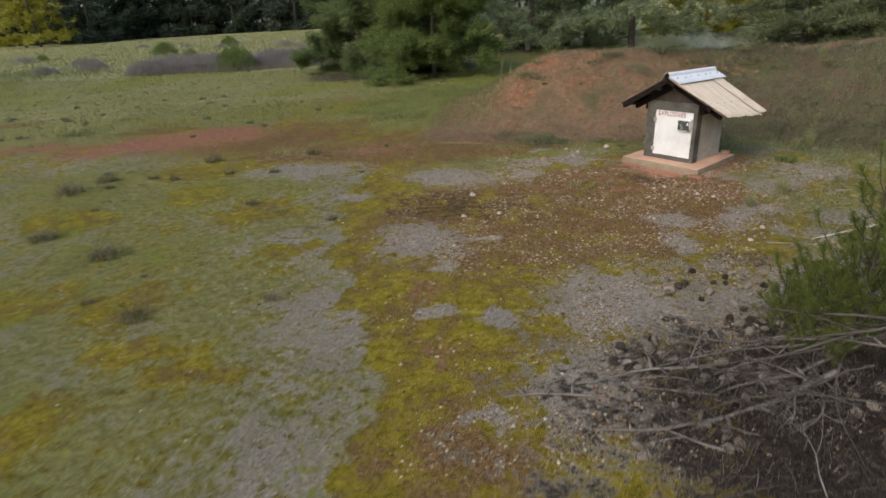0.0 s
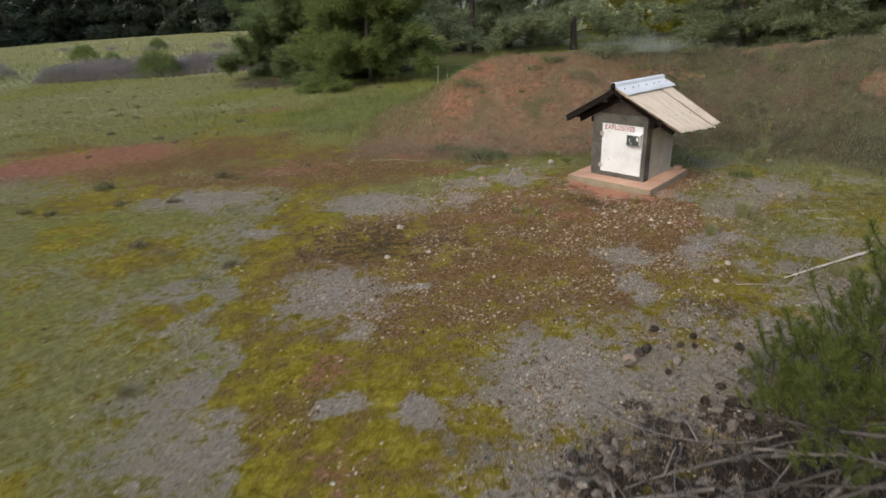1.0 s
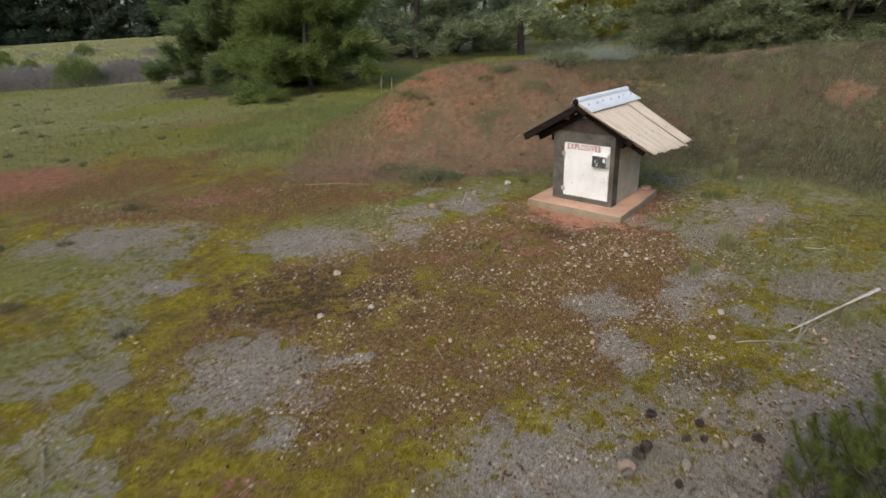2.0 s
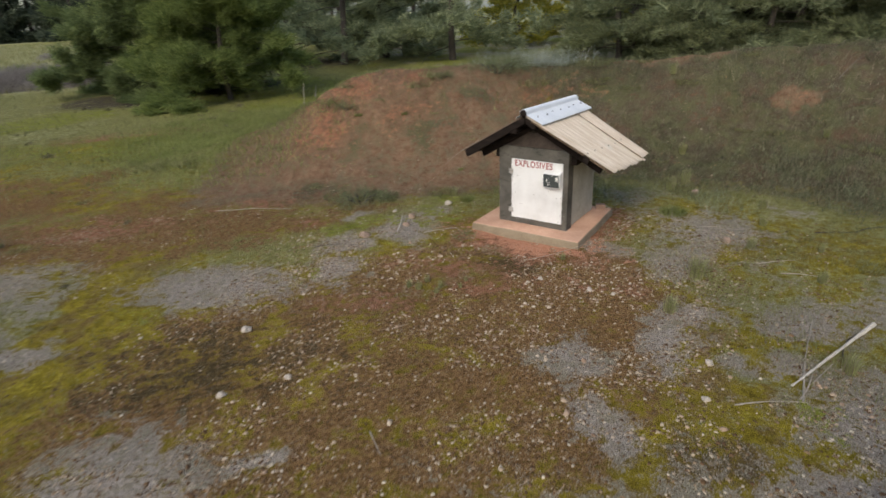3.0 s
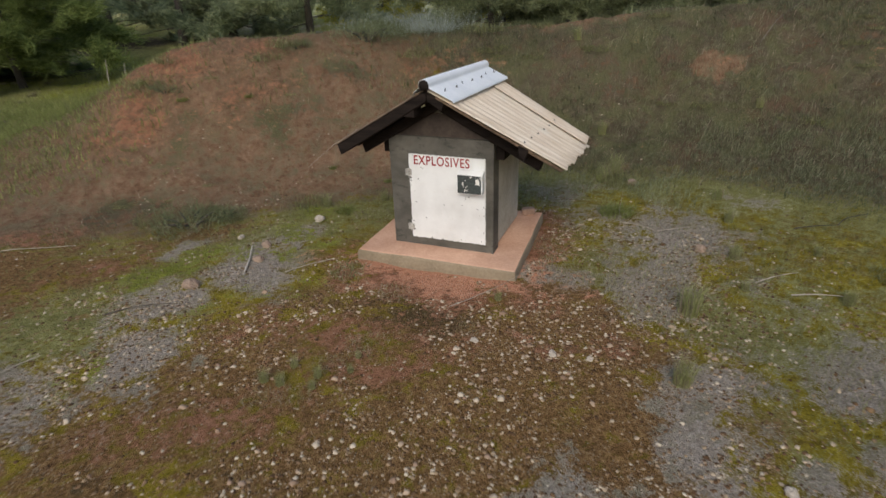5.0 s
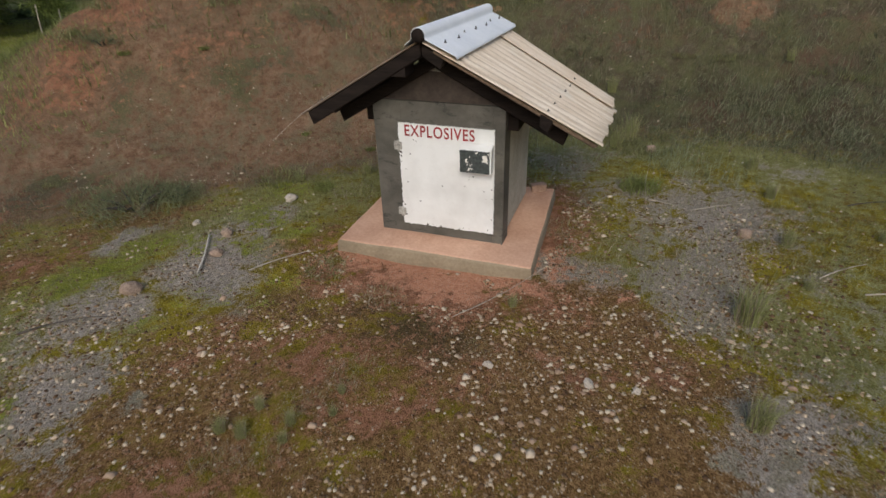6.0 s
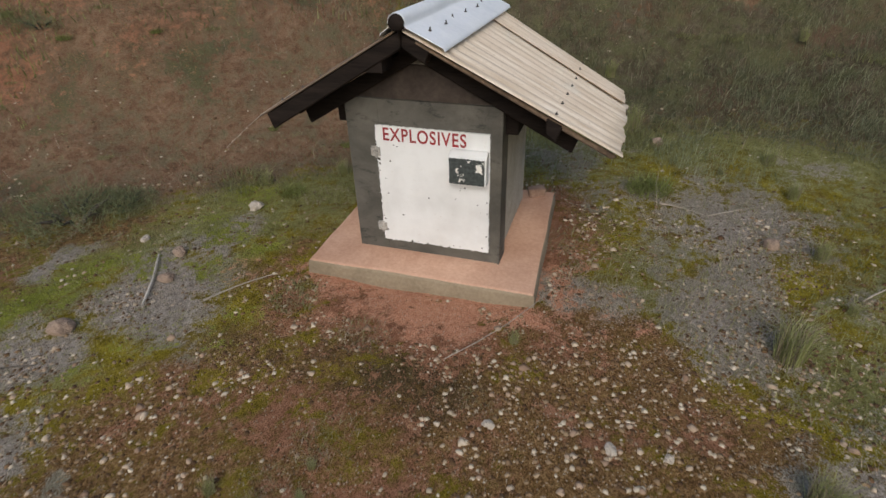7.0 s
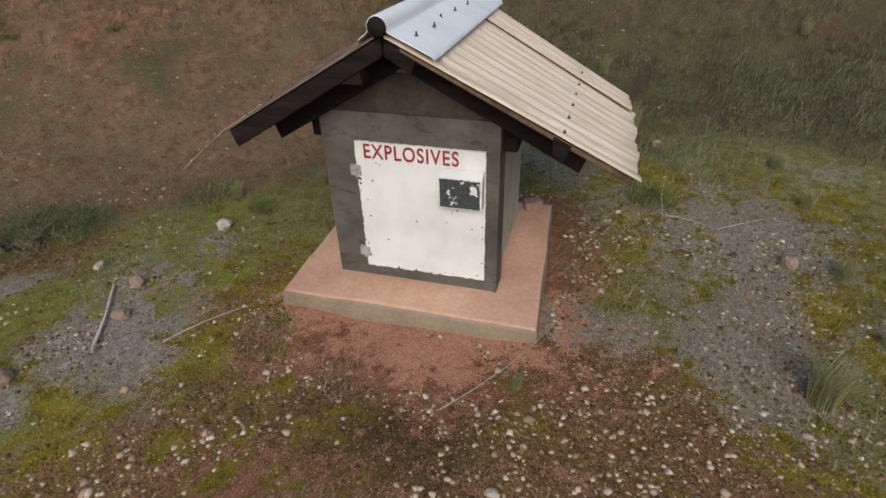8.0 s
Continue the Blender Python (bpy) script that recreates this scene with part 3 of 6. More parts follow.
def build_ground():
    xs, ys = spread(-4.0, 7.6, 0.046, -400, 400, 1.06), spread(0.4, 10.2, 0.046, -300, 500, 1.06)
    gx, gy = np.meshgrid(xs, ys)
    gz = land(gx, gy)
    verts = np.stack([gx.ravel(), gy.ravel(), gz.ravel()], 1)
    nx, ny = len(xs), len(ys)
    i = (np.arange(ny - 1)[:, None] * nx + np.arange(nx - 1)[None, :]).ravel()
    ob = raw("ground", verts, np.stack([i, i + 1, i + nx + 1, i + nx], 1), GROUND, True)
    for name, value in cover(gx.ravel(), gy.ravel()).items():
        ob.data.attributes.new(name, "FLOAT", "POINT").data.foreach_set("value", value.astype(np.float32))
    return tagged(ob, "uneven open ground with moss, grey matted grass and red-brown gravelly soil", "ground", kind="structure")


ground = build_ground()

# ---- the explosives store on its slab ----


def empty(name, matrix):
    ob = new(name)
    ob.empty_display_size = 0.1
    ob.matrix_basis = matrix
    return ob


def build_slab():
    bm = bmesh.new()
    low = [(-0.305, -0.182), (0.700, -0.180), (0.650, 0.745), (-0.325, 0.725)]
    rim = []
    for (ax, ay), (bx, by) in zip(low, low[1:] + low[:1]):
        rim += [(ax + (bx - ax) * k / 12, ay + (by - ay) * k / 12) for k in range(12)]
    cx, cy = 0.18, 0.28
    rows = []
    for z, grow in ((-0.12, 0.012), (0.02, 0.006), (0.052, 0.002), (0.062, -0.004), (0.066, -0.016), (0.067, -0.10), (0.067, -0.30)):
        row = []
        for k, (x, y) in enumerate(rim):
            r = math.hypot(x - cx, y - cy)
            f = 1 + (grow + 0.006 * noise.noise((x * 6, y * 6, z * 9))) / r
            row.append(bm.verts.new((cx + (x - cx) * f, cy + (y - cy) * f, z + 0.004 * noise.noise((x * 5, y * 5, 3)))))
        rows.append(row)
    n = len(rim)
    for a, b in zip(rows, rows[1:]):
        for k in range(n):
            bm.faces.new((a[k], a[(k + 1) % n], b[(k + 1) % n], b[k]))
    bm.faces.new(rows[-1])
    bm.normal_update()
    # faces that don't point up take the darker, olive concrete
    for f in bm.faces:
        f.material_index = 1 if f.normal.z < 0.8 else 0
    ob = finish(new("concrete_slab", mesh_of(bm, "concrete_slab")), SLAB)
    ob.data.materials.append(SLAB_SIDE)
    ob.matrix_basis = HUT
    return tagged(ob, "pinkish concrete base slab stained with red dust, set in the earth", "slab")


slab = build_slab()
FLOOR = 0.067
RIDGE_U, RIDGE_Z = 0.195, 1.045


def roof_z(side, u, v):
    """Height of the roof's plane: it sags a little to the back."""
    run = abs(u - RIDGE_U)
    slope = 0.49 + 0.10 * (v + 0.16) if side > 0 else 0.565 - 0.09 * (v + 0.16)
    return RIDGE_Z - slope * run - 0.03 * (v + 0.16)


def roof_sheet(side, v0, v1, run0, run1, lift, flare=0.0):
    """A corrugated sheet with real thickness; the waves run down the slope."""
    bm = bmesh.new()
    pitch, nv, nr = 0.0762, max(8, int((v1 - v0) / 0.0762 * 8)), 10
    grids = []
    for top in (1, 0):
        grid = []
        for i in range(nr + 1):
            row = []
            run = run0 + (run1 - run0) * i / nr
            for j in range(nv + 1):
                v = v0 + (v1 - v0) * j / nv
                u = RIDGE_U + side * (run + (0.006 * math.sin(v * 23) if i == nr else 0))
                z = roof_z(side, u, v) + 0.0068 * math.cos(2 * math.pi * v / pitch) + lift + flare * (i / nr) ** 3
                row.append(bm.verts.new((u, v, z + (0.0015 if top else -0.0015))))
            grid.append(row)
        grids.append(grid)
    for k, grid in enumerate(grids):
        for i in range(nr):
            for j in range(nv):
                q = (grid[i][j], grid[i + 1][j], grid[i + 1][j + 1], grid[i][j + 1])
                bm.faces.new(q if (k == 0) == (side > 0) else q[::-1])
    a, b = grids
    for i in range(nr):
        for j in (0, nv):
            bm.faces.new((a[i][j], a[i + 1][j], b[i + 1][j], b[i][j]))
    for j in range(nv):
        for i in (0, nr):
            bm.faces.new((a[i][j], a[i][j + 1], b[i][j + 1], b[i][j]))
    bmesh.ops.recalc_face_normals(bm, faces=bm.faces)
    return bm


def sloped_bar(side, run0, run1, drop, depth, v0, v1):
    """A timber that lies below the roof's plane from one run to another."""
    bm = bmesh.new()
    u0, u1 = RIDGE_U + side * run0, RIDGE_U + side * run1
    z0, z1 = roof_z(side, u0, v0) - drop, roof_z(side, u1, v0) - drop
    quad = [(u0, z0), (u1, z1), (u1 - side * 0.02, z1 - depth), (u0, z0 - depth)]
    fall = [roof_z(side, u, v1) - roof_z(side, u, v0) for u, z in quad]
    front, back = [bm.verts.new((u, v0, z)) for u, z in quad], [bm.verts.new((u, v1, z + f)) for (u, z), f in zip(quad, fall)]
    bm.faces.new(front), bm.faces.new(back[::-1])
    for k in range(4):
        bm.faces.new((front[k], back[k], back[(k + 1) % 4], front[(k + 1) % 4]))
    bmesh.ops.recalc_face_normals(bm, faces=bm.faces)
    bmesh.ops.bevel(bm, geom=bm.edges[:], offset=0.004, segments=1, affect="EDGES")
    return bm


def ridge_cap():
    """A rolled ridge piece: a round bead with a flange down each slope and a turned lip."""
    prof = [(-0.060, -0.034, 0), (-0.058, -0.024, 0), (-0.045, -0.014, 0), (-0.035, -0.008, 0)]
    prof += [(0.030 * math.cos(a), 0.012 + 0.030 * math.sin(a), 1) for a in [radians(200 - 22 * k) for k in range(11)]]
    prof += [(0.035, -0.004, 0), (0.10, -0.034, 0), (0.157, -0.061, 0), (0.163, -0.072, 0)]
    bm = bmesh.new()
    rows = []
    for inner in (0, 1):
        for v in (-0.188, -0.186, 0.10, 0.35, 0.60, 0.836, 0.838):
            row = []
            for u, z, bead in prof:
                k = 0.0025 if inner else 0.0
                row.append(bm.verts.new((RIDGE_U + u * (1 - k * 6 * bead), v, RIDGE_Z + 0.012 + z - k - 0.03 * (v + 0.16))))
            rows.append(row)
    for o in (0, 7):
        for a, b in zip(rows[o:o + 6], rows[o + 1:o + 7]):
            for k in range(len(prof) - 1):
                bm.faces.new((a[k], a[k + 1], b[k + 1], b[k]))
    for a, b in ((rows[0], rows[7]), (rows[6], rows[13])):
        for k in range(len(prof) - 1):
            bm.faces.new((a[k], a[k + 1], b[k + 1], b[k]))
    for k in (0, len(prof) - 1):
        for i in range(6):
            bm.faces.new((rows[i][k], rows[i + 1][k], rows[i + 8][k], rows[i + 7][k]))
    bmesh.ops.recalc_face_normals(bm, faces=bm.faces)
    return bm


def screw(bm, u, v, z, size=0.006, tall=0.012):
    m = Matrix.Translation((u, v, z + tall / 2))
    bmesh.ops.create_cone(bm, cap_ends=True, segments=6, radius1=size, radius2=size * 0.7, depth=tall, matrix=m)
    bmesh.ops.create_cone(bm, cap_ends=True, segments=8, radius1=size * 1.9, radius2=size * 1.6, depth=0.003, matrix=Matrix.Translation((u, v, z + 0.0015)))


def ragged_panel(u0, u1, z0, z1, v0, v1, seed, rag):
    """A sheet-metal panel whose edges wander a little."""
    r = random.Random(seed)
    bm = bmesh.new()
    rim = []
    corners = [(u0, z0), (u1, z0), (u1, z1), (u0, z1)]
    for k, ((ax, az), (bx, bz)) in enumerate(zip(corners, corners[1:] + corners[:1])):
        for i in range(64):
            f = i / 64
            w = rag[k] * (r.random() - 0.5) * (0.3 if i == 0 else 1)
            x, z = ax + (bx - ax) * f, az + (bz - az) * f
            rim.append((x + (w if k in (1, 3) else 0), z + (w if k in (0, 2) else 0)))
    front, back = [bm.verts.new((x, v0, z)) for x, z in rim], [bm.verts.new((x, v1, z)) for x, z in rim]
    n = len(rim)
    bm.faces.new(front)
    for k in range(n):
        bm.faces.new((front[k], back[k], back[(k + 1) % n], front[(k + 1) % n]))
    bmesh.ops.recalc_face_normals(bm, faces=bm.faces)
    return bm


def lettering(text, width, height, parent, matrix):
    curve = bpy.data.curves.new("lettering", "FONT")
    curve.body, curve.size, curve.extrude, curve.offset, curve.space_character = text, 0.07, 0.0006, 0.0011, 1.14
    shaped = new("lettering_shape", curve)
    bpy.context.view_layer.update()
    me = bpy.data.meshes.new_from_object(shaped.evaluated_get(bpy.context.evaluated_depsgraph_get()))
    bpy.data.objects.remove(shaped), bpy.data.curves.remove(curve)
    co = np.array([v.co for v in me.vertices])
    lo, hi = co.min(0), co.max(0)
    for v in me.vertices:
        v.co = Vector(((v.co.x - lo[0]) / (hi[0] - lo[0]) * width, (v.co.y - lo[1]) / (hi[1] - lo[1]) * height, v.co.z))
    me.materials.clear()
    ob = finish(new("lettering", me), LETTER)
    ob.parent, ob.matrix_basis = parent, matrix
    return tagged(ob, "hand-painted red capital letters")


def build_store():
    store = tagged(empty("explosives_store", HUT @ Matrix.Translation((0, 0, 0))), "small grey explosives store with white metal door and corrugated gable roof", "storage hut")
    u0, u1, back = -0.128, 0.512, 0.63
    bm = bmesh.new()
    box(bm, u0 + 0.012, u1 - 0.012, 0.085, back, FLOOR, 0.745, 0.008)
    part("body", bm, WALL, store, "weathered grey rendered walls")
    for name, b in (("frame_post", (u0, 0.012, 0.0, 0.09, FLOOR, 0.752)), ("frame_post", (0.462, u1, 0.0, 0.09, FLOOR, 0.752)),
                    ("frame_head", (0.0122, 0.4618, 0.001, 0.089, 0.640, 0.751)), ("frame_sill", (0.0122, 0.4618, 0.001, 0.089, FLOOR, 0.124))):
        bm = bmesh.new()
        box(bm, *b, bevel=0.0012)
        part(name, bm, FRAME, store, "charcoal painted steel, scuffed")
    # front edge of the store and a thin return that stands proud at the corner
    bm = bmesh.new()
    box(bm, u1 - 0.004, u1 + 0.006, -0.006, 0.10, FLOOR, 0.756, 0.002)
    part("corner_angle", bm, FRAME, store)
    door = part("door", ragged_panel(-0.001, 0.471, 0.121, 0.647, -0.010, 0.03, 3, (0.007, 0.004, 0.003, 0.006)), DOOR, store, "white painted steel door, chipped along the edges")
    lettering("EXPLOSIVES", 0.345, 0.056, door, Matrix.Translation((0.033, -0.0112, 0.587)) @ pose(0, 0, 0, 90, 0.0, 0))
    # hood over the lock: front plate, sloped white top
    bm = bmesh.new()
    prof = [(-0.010, 0.583), (-0.026, 0.582), (-0.056, 0.566), (-0.060, 0.452), (-0.010, 0.450)]
    a, b = [bm.verts.new((0.318, v, z)) for v, z in prof], [bm.verts.new((0.468, v, z)) for v, z in prof]
    bm.faces.new(a), bm.faces.new(b[::-1])
    for k in range(len(prof)):
        bm.faces.new((a[k], b[k], b[(k + 1) % 5], a[(k + 1) % 5]))
    bmesh.ops.recalc_face_normals(bm, faces=bm.faces)
    bmesh.ops.bevel(bm, geom=bm.edges[:], offset=0.003, segments=2, affect="EDGES")
    hood = part("lock_hood", bm, DOOR, door, "folded steel hood over the lock")
    plate = part("hood_plate", ragged_panel(0.322, 0.462, 0.457, 0.562, -0.0625, -0.0585, 8, (0.004, 0.004, 0.005, 0.004)), PEEL, store, "dark plate with white paint peeling off")
    for z in (0.515, 0.165):
        bm = bmesh.new()
        box(bm, -0.028, 0.014, -0.013, 0.004, z, z + 0.040, 0.003)
        bmesh.ops.create_cone(bm, cap_ends=True, segments=10, radius1=0.007, radius2=0.007, depth=0.050, matrix=Matrix.Translation((-0.004, -0.012, z + 0.020)))
        part("hinge", bm, RUST, store, "rusty barrel hinge with flaking paint")
    # paint chips and rust spots that show dark on the door
    r = random.Random(5)
    for k in range(13):
        bm = bmesh.new()
        side = k % 4
        x, z = r.uniform(0.02, 0.45), r.uniform(0.15, 0.56)
        if side == 0:
            x = r.choice((0.004, 0.462))
        elif side == 1:
            z = 0.128 + r.random() * 0.01
        if 0.30 < x < 0.48 and z > 0.43:
            continue
        size = r.uniform(0.0015, 0.0042)
        vs = [bm.verts.new((x + size * (0.6 + 0.7 * r.random()) * math.cos(w), -0.0114, z + size * (0.6 + 0.7 * r.random()) * math.sin(w))) for w in np.linspace(0, 2 * math.pi, 7, endpoint=False)]
        bm.faces.new(vs)
        part("paint_chip", bm, STEEL, door)
    for x, z, size in ((0.075, 0.572, 0.0035), (0.09, 0.566, 0.003), (0.055, 0.500, 0.0045), (0.006, 0.505, 0.009), (0.008, 0.485, 0.006), (0.028, 0.420, 0.003), (0.006, 0.190, 0.008), (0.016, 0.172, 0.006), (0.010, 0.225, 0.005),
                       (0.13, 0.127, 0.007), (0.20, 0.126, 0.006), (0.30, 0.125, 0.005), (0.445, 0.142, 0.004), (0.462, 0.20, 0.004), (0.464, 0.31, 0.004), (0.33, 0.362, 0.003), (0.35, 0.402, 0.0028), (0.352, 0.412, 0.002)):
        bm = bmesh.new()
        bm.faces.new([bm.verts.new((x + size * r.uniform(0.5, 1.2) * math.cos(w), -0.0113, z + size * r.uniform(0.5, 1.2) * math.sin(w))) for w in np.linspace(0, 2 * math.pi, 8, endpoint=False)])
        part("paint_chip", bm, STEEL, door)
    # gable boards under the roof
    for v0, v1 in ((0.012, 0.040), (back - 0.04, back - 0.012)):
        bm = bmesh.new()
        shape = [(u0 + 0.01, 0.753), (u1 - 0.01, 0.753), (u1 - 0.02, 0.79), (0.32, 0.885), (0.07, 0.885), (u0 + 0.02, 0.79)]
        a, b = [bm.verts.new((u, v0, z)) for u, z in shape], [bm.verts.new((u, v1, z)) for u, z in shape]
        bm.faces.new(a), bm.faces.new(b[::-1])
        for k in range(len(shape)):
            bm.faces.new((a[k], b[k], b[(k + 1) % len(shape)], a[(k + 1) % len(shape)]))
        bmesh.ops.recalc_face_normals(bm, faces=bm.faces)
        part("gable_board", bm, BOARD, store, "dark brown board filling the gable")
    bm = bmesh.new()
    box(bm, 0.115, 0.275, 0.020, back - 0.02, 0.750, 0.915, 0.03)
    part("vault_top", bm, PLASTER, store, "pale mortar top of the vault under the roof")
    for side in (-1, 1):
        for v0 in (-0.015, back - 0.05):
            part("rafter", sloped_bar(side, 0.0, 0.50 if side < 0 else 0.60, 0.072, 0.060, v0, v0 + 0.05), TIMBER, store)
        for run0, run1 in ((0.028, 0.075), (0.475, 0.525)) if side < 0 else ((0.028, 0.085), (0.500, 0.555)):
            part("purlin", sloped_bar(side, run0, run1, 0.016, 0.056, -0.05 if side < 0 else (-0.10 if run0 < 0.1 else -0.168), 0.79), TIMBER, store, "charred-looking timber purlin under the sheets")
        u = u0 - 0.055 if side < 0 else u1 + 0.004
        bm = bmesh.new()
        box(bm, u, u + 0.052, 0.04, back, 0.635, 0.735, 0.006)
        part("wall_plate", bm, TIMBER, store)
    part("verge_rafter", sloped_bar(-1, 0.0, 0.575, 0.004, 0.060, -0.166, -0.085), TIMBER, store, "blackened verge timber along the rusted side")
    part("verge_rafter", sloped_bar(1, 0.0, 0.10, 0.014, 0.050, -0.156, -0.10), TIMBER, store)
    cleat = bmesh.new()
    box(cleat, RIDGE_U - 0.150, RIDGE_U - 0.075, -0.160, -0.060, 0.895, 0.955, 0.004)
    part("cleat", cleat, TIMBER, store, "short dark timber cleat under the ridge")
    pole = tube([(RIDGE_U, v, RIDGE_Z + 0.022 - 0.03 * (v + 0.16)) for v in (-0.190, -0.1895, 0.0, 0.4, 0.83)], [0.0005, 0.0275, 0.0275, 0.0275, 0.0275], 12)
    ob = join_tubes("ridge_pole", [pole], TIMBER)
    ob.parent = store
    part("bargeboard", sloped_bar(1, 0.05, 0.74, 0.012, 0.012, -0.158, -0.146), UNDER, store, "thin dark sheet edge along the verge")
    part("roof_sheet", roof_sheet(1, -0.172, 0.60, 0.012, 0.752, 0.0), ROOF, store, "tan painted corrugated iron sheet", True)
    part("roof_sheet", roof_sheet(1, 0.545, 0.80, 0.07, 0.735, 0.012, 0.004), ROOF, store, "tan painted corrugated iron sheet lapped over its neighbour", True)
    part("roof_sheet", roof_sheet(-1, -0.172, 0.47, 0.012, 0.60, 0.0), UNDER, store, "rust-brown corrugated iron sheet", True)
    part("roof_sheet", roof_sheet(-1, 0.44, 0.80, 0.02, 0.64, 0.006), UNDER, store, "rust-brown corrugated iron sheet", True)
    cap = part("ridge_cap", ridge_cap(), CAP, store, "bright galvanised rolled ridge capping", True)
    for k in range(7):
        v = -0.10 + 0.1524 * 0.95 * k
        for u in ((RIDGE_U + 0.085, ), ):
            bm = bmesh.new()
            screw(bm, u[0] + 0.012 * math.sin(k * 2.1), v, RIDGE_Z + 0.012 - 0.026 - 0.03 * (v + 0.16), 0.0036, 0.013)
            part("cap_screw", bm, STEEL, cap)
    for k in range(7):
        v = (-2 + 2 * k) * 0.0762
        for side, run in ((1, 0.53), (-1, 0.50)):
            u = RIDGE_U + side * run
            bm = bmesh.new()
            screw(bm, u, v, roof_z(side, u, v) + 0.010 + (0.012 if v > 0.55 and side > 0 else 0), 0.0032, 0.009)
            part("roof_screw", bm, STEEL, store)
    return store


store = build_store()

# ---- stones, bricks and sticks ----


def stone_mesh(seed, material, rough=0.28):
    bm = bmesh.new()
    bmesh.ops.create_icosphere(bm, subdivisions=3, radius=0.5)
    off = Vector((seed * 7.3, seed * 3.1, seed * 1.7))
    for v in bm.verts:
        n = noise.noise(v.co * 1.6 + off) + 0.45 * noise.noise(v.co * 4 + off)
        c = noise.cell(v.co * 2.1 + off)
        v.co *= 1 + rough * n + 0.05 * c
        v.co.z *= 0.72
    me = mesh_of(bm, "stone")
    me.materials.append(material)
    return me


STONES = [stone_mesh(k, ROCK) for k in range(4)] + [stone_mesh(k + 10, PALE_ROCK, 0.6) for k in range(4)]


def put_stone(name, kind, x, y, size, turn, label, category="stone", tall=1.0, group="", sink=0.22):
    ob = new(name, STONES[kind])
    ob.matrix_basis = Matrix.Translation(at_ground(x, y) + Vector((0, 0, size * (0.36 * tall - sink)))) @ pose(0, 0, 0, 8 * math.sin(turn), 6 * math.cos(turn), turn * 57) @ Matrix.Diagonal((size, size * 0.8, size * tall, 1))
    return tagged(ob, label, category, group)


for x, y, size, kind, turn in [(1.18, 6.18, 0.10, 0, 0.4), (1.66, 6.53, 0.072, 1, 1.9), (1.58, 6.34, 0.068, 2, 3.0), (4.08, 5.20, 0.085, 3, 0.8), (1.84, 2.54, 0.085, 0, 2.2), (4.55, 6.35, 0.09, 1, 0.3)]:
    put_stone("rock", kind, x, y, size, turn, "rounded pinkish-brown rock half sunk in the ground", "rock", group="loose rocks")
for x, y, size, kind, turn in [(2.08, 6.84, 0.095, 4, 0.7), (0.34, 4.78, 0.08, 5, 1.0), (2.66, 4.71, 0.052, 6, 1.5), (2.78, 4.60, 0.038, 7, 0.2), (2.39, 4.97, 0.045, 4, 2.0),
                               (1.52, 6.78, 0.06, 6, 1.1), (2.91, 3.73, 0.06, 7, 0.9), (2.72, 3.48, 0.05, 5, 2.6), (0.29, 4.12, 0.06, 4, 0.5), (0.63, 4.20, 0.05, 7, 0.1)]:
    put_stone("pale_stone", kind, x, y, size * 0.82, turn, "pale angular quartz stone lying on gravel", "stone", group="pale stones")

bm = bmesh.new()
box(bm, -0.045, 0.045, -0.032, 0.032, 0, 0.046, 0.015)
for v in bm.verts:
    v.co += Vector(noise.noise_vector(v.co * 22)) * 0.006
brick = finish(new("broken_brick", mesh_of(bm, "broken_brick")), BRICK)
brick.matrix_basis = HUT @ Matrix.Translation((0.56, 0.685, FLOOR - 0.001)) @ pose(0, 0, 0, 0, 0, 25)
tagged(brick, "broken reddish brick lying on the concrete slab", "brick")


def stick(name, points, r0, r1, material, label, category="stick", group="", sides=7):
    pts = [Vector(p) for p in points]
    fine = []
    for k in range(len(pts) - 1):
        for i in range(5):
            p = pts[k].lerp(pts[k + 1], i / 5)
            fine.append(p + Vector(noise.noise_vector(p * 6)) * r0 * 0.35)
    fine.append(pts[-1])
    n = len(fine)
    radii = [(r0 + (r1 - r0) * k / (n - 1)) * (1 + 0.45 * noise.noise(p * 30)) for k, p in enumerate(fine)]
    ob = join_tubes(name, [tube(fine, radii, sides)], material)
    return tagged(ob, label, category, group)


def lying(x0, y0, x1, y1, z0=0.012, z1=0.012, bend=0.0):
    a, b = at_ground(x0, y0) + Vector((0, 0, z0)), at_ground(x1, y1) + Vector((0, 0, z1))
    side = Vector((-(b - a).y, (b - a).x, 0)) * bend
    mids = [a.lerp(b, f) + side * math.sin(math.pi * f) for f in (0.25, 0.5, 0.75)]
    for p in mids:
        p.z = max(p.z, float(land(p.x, p.y)) + 0.008)
    return [a, *mids, b]


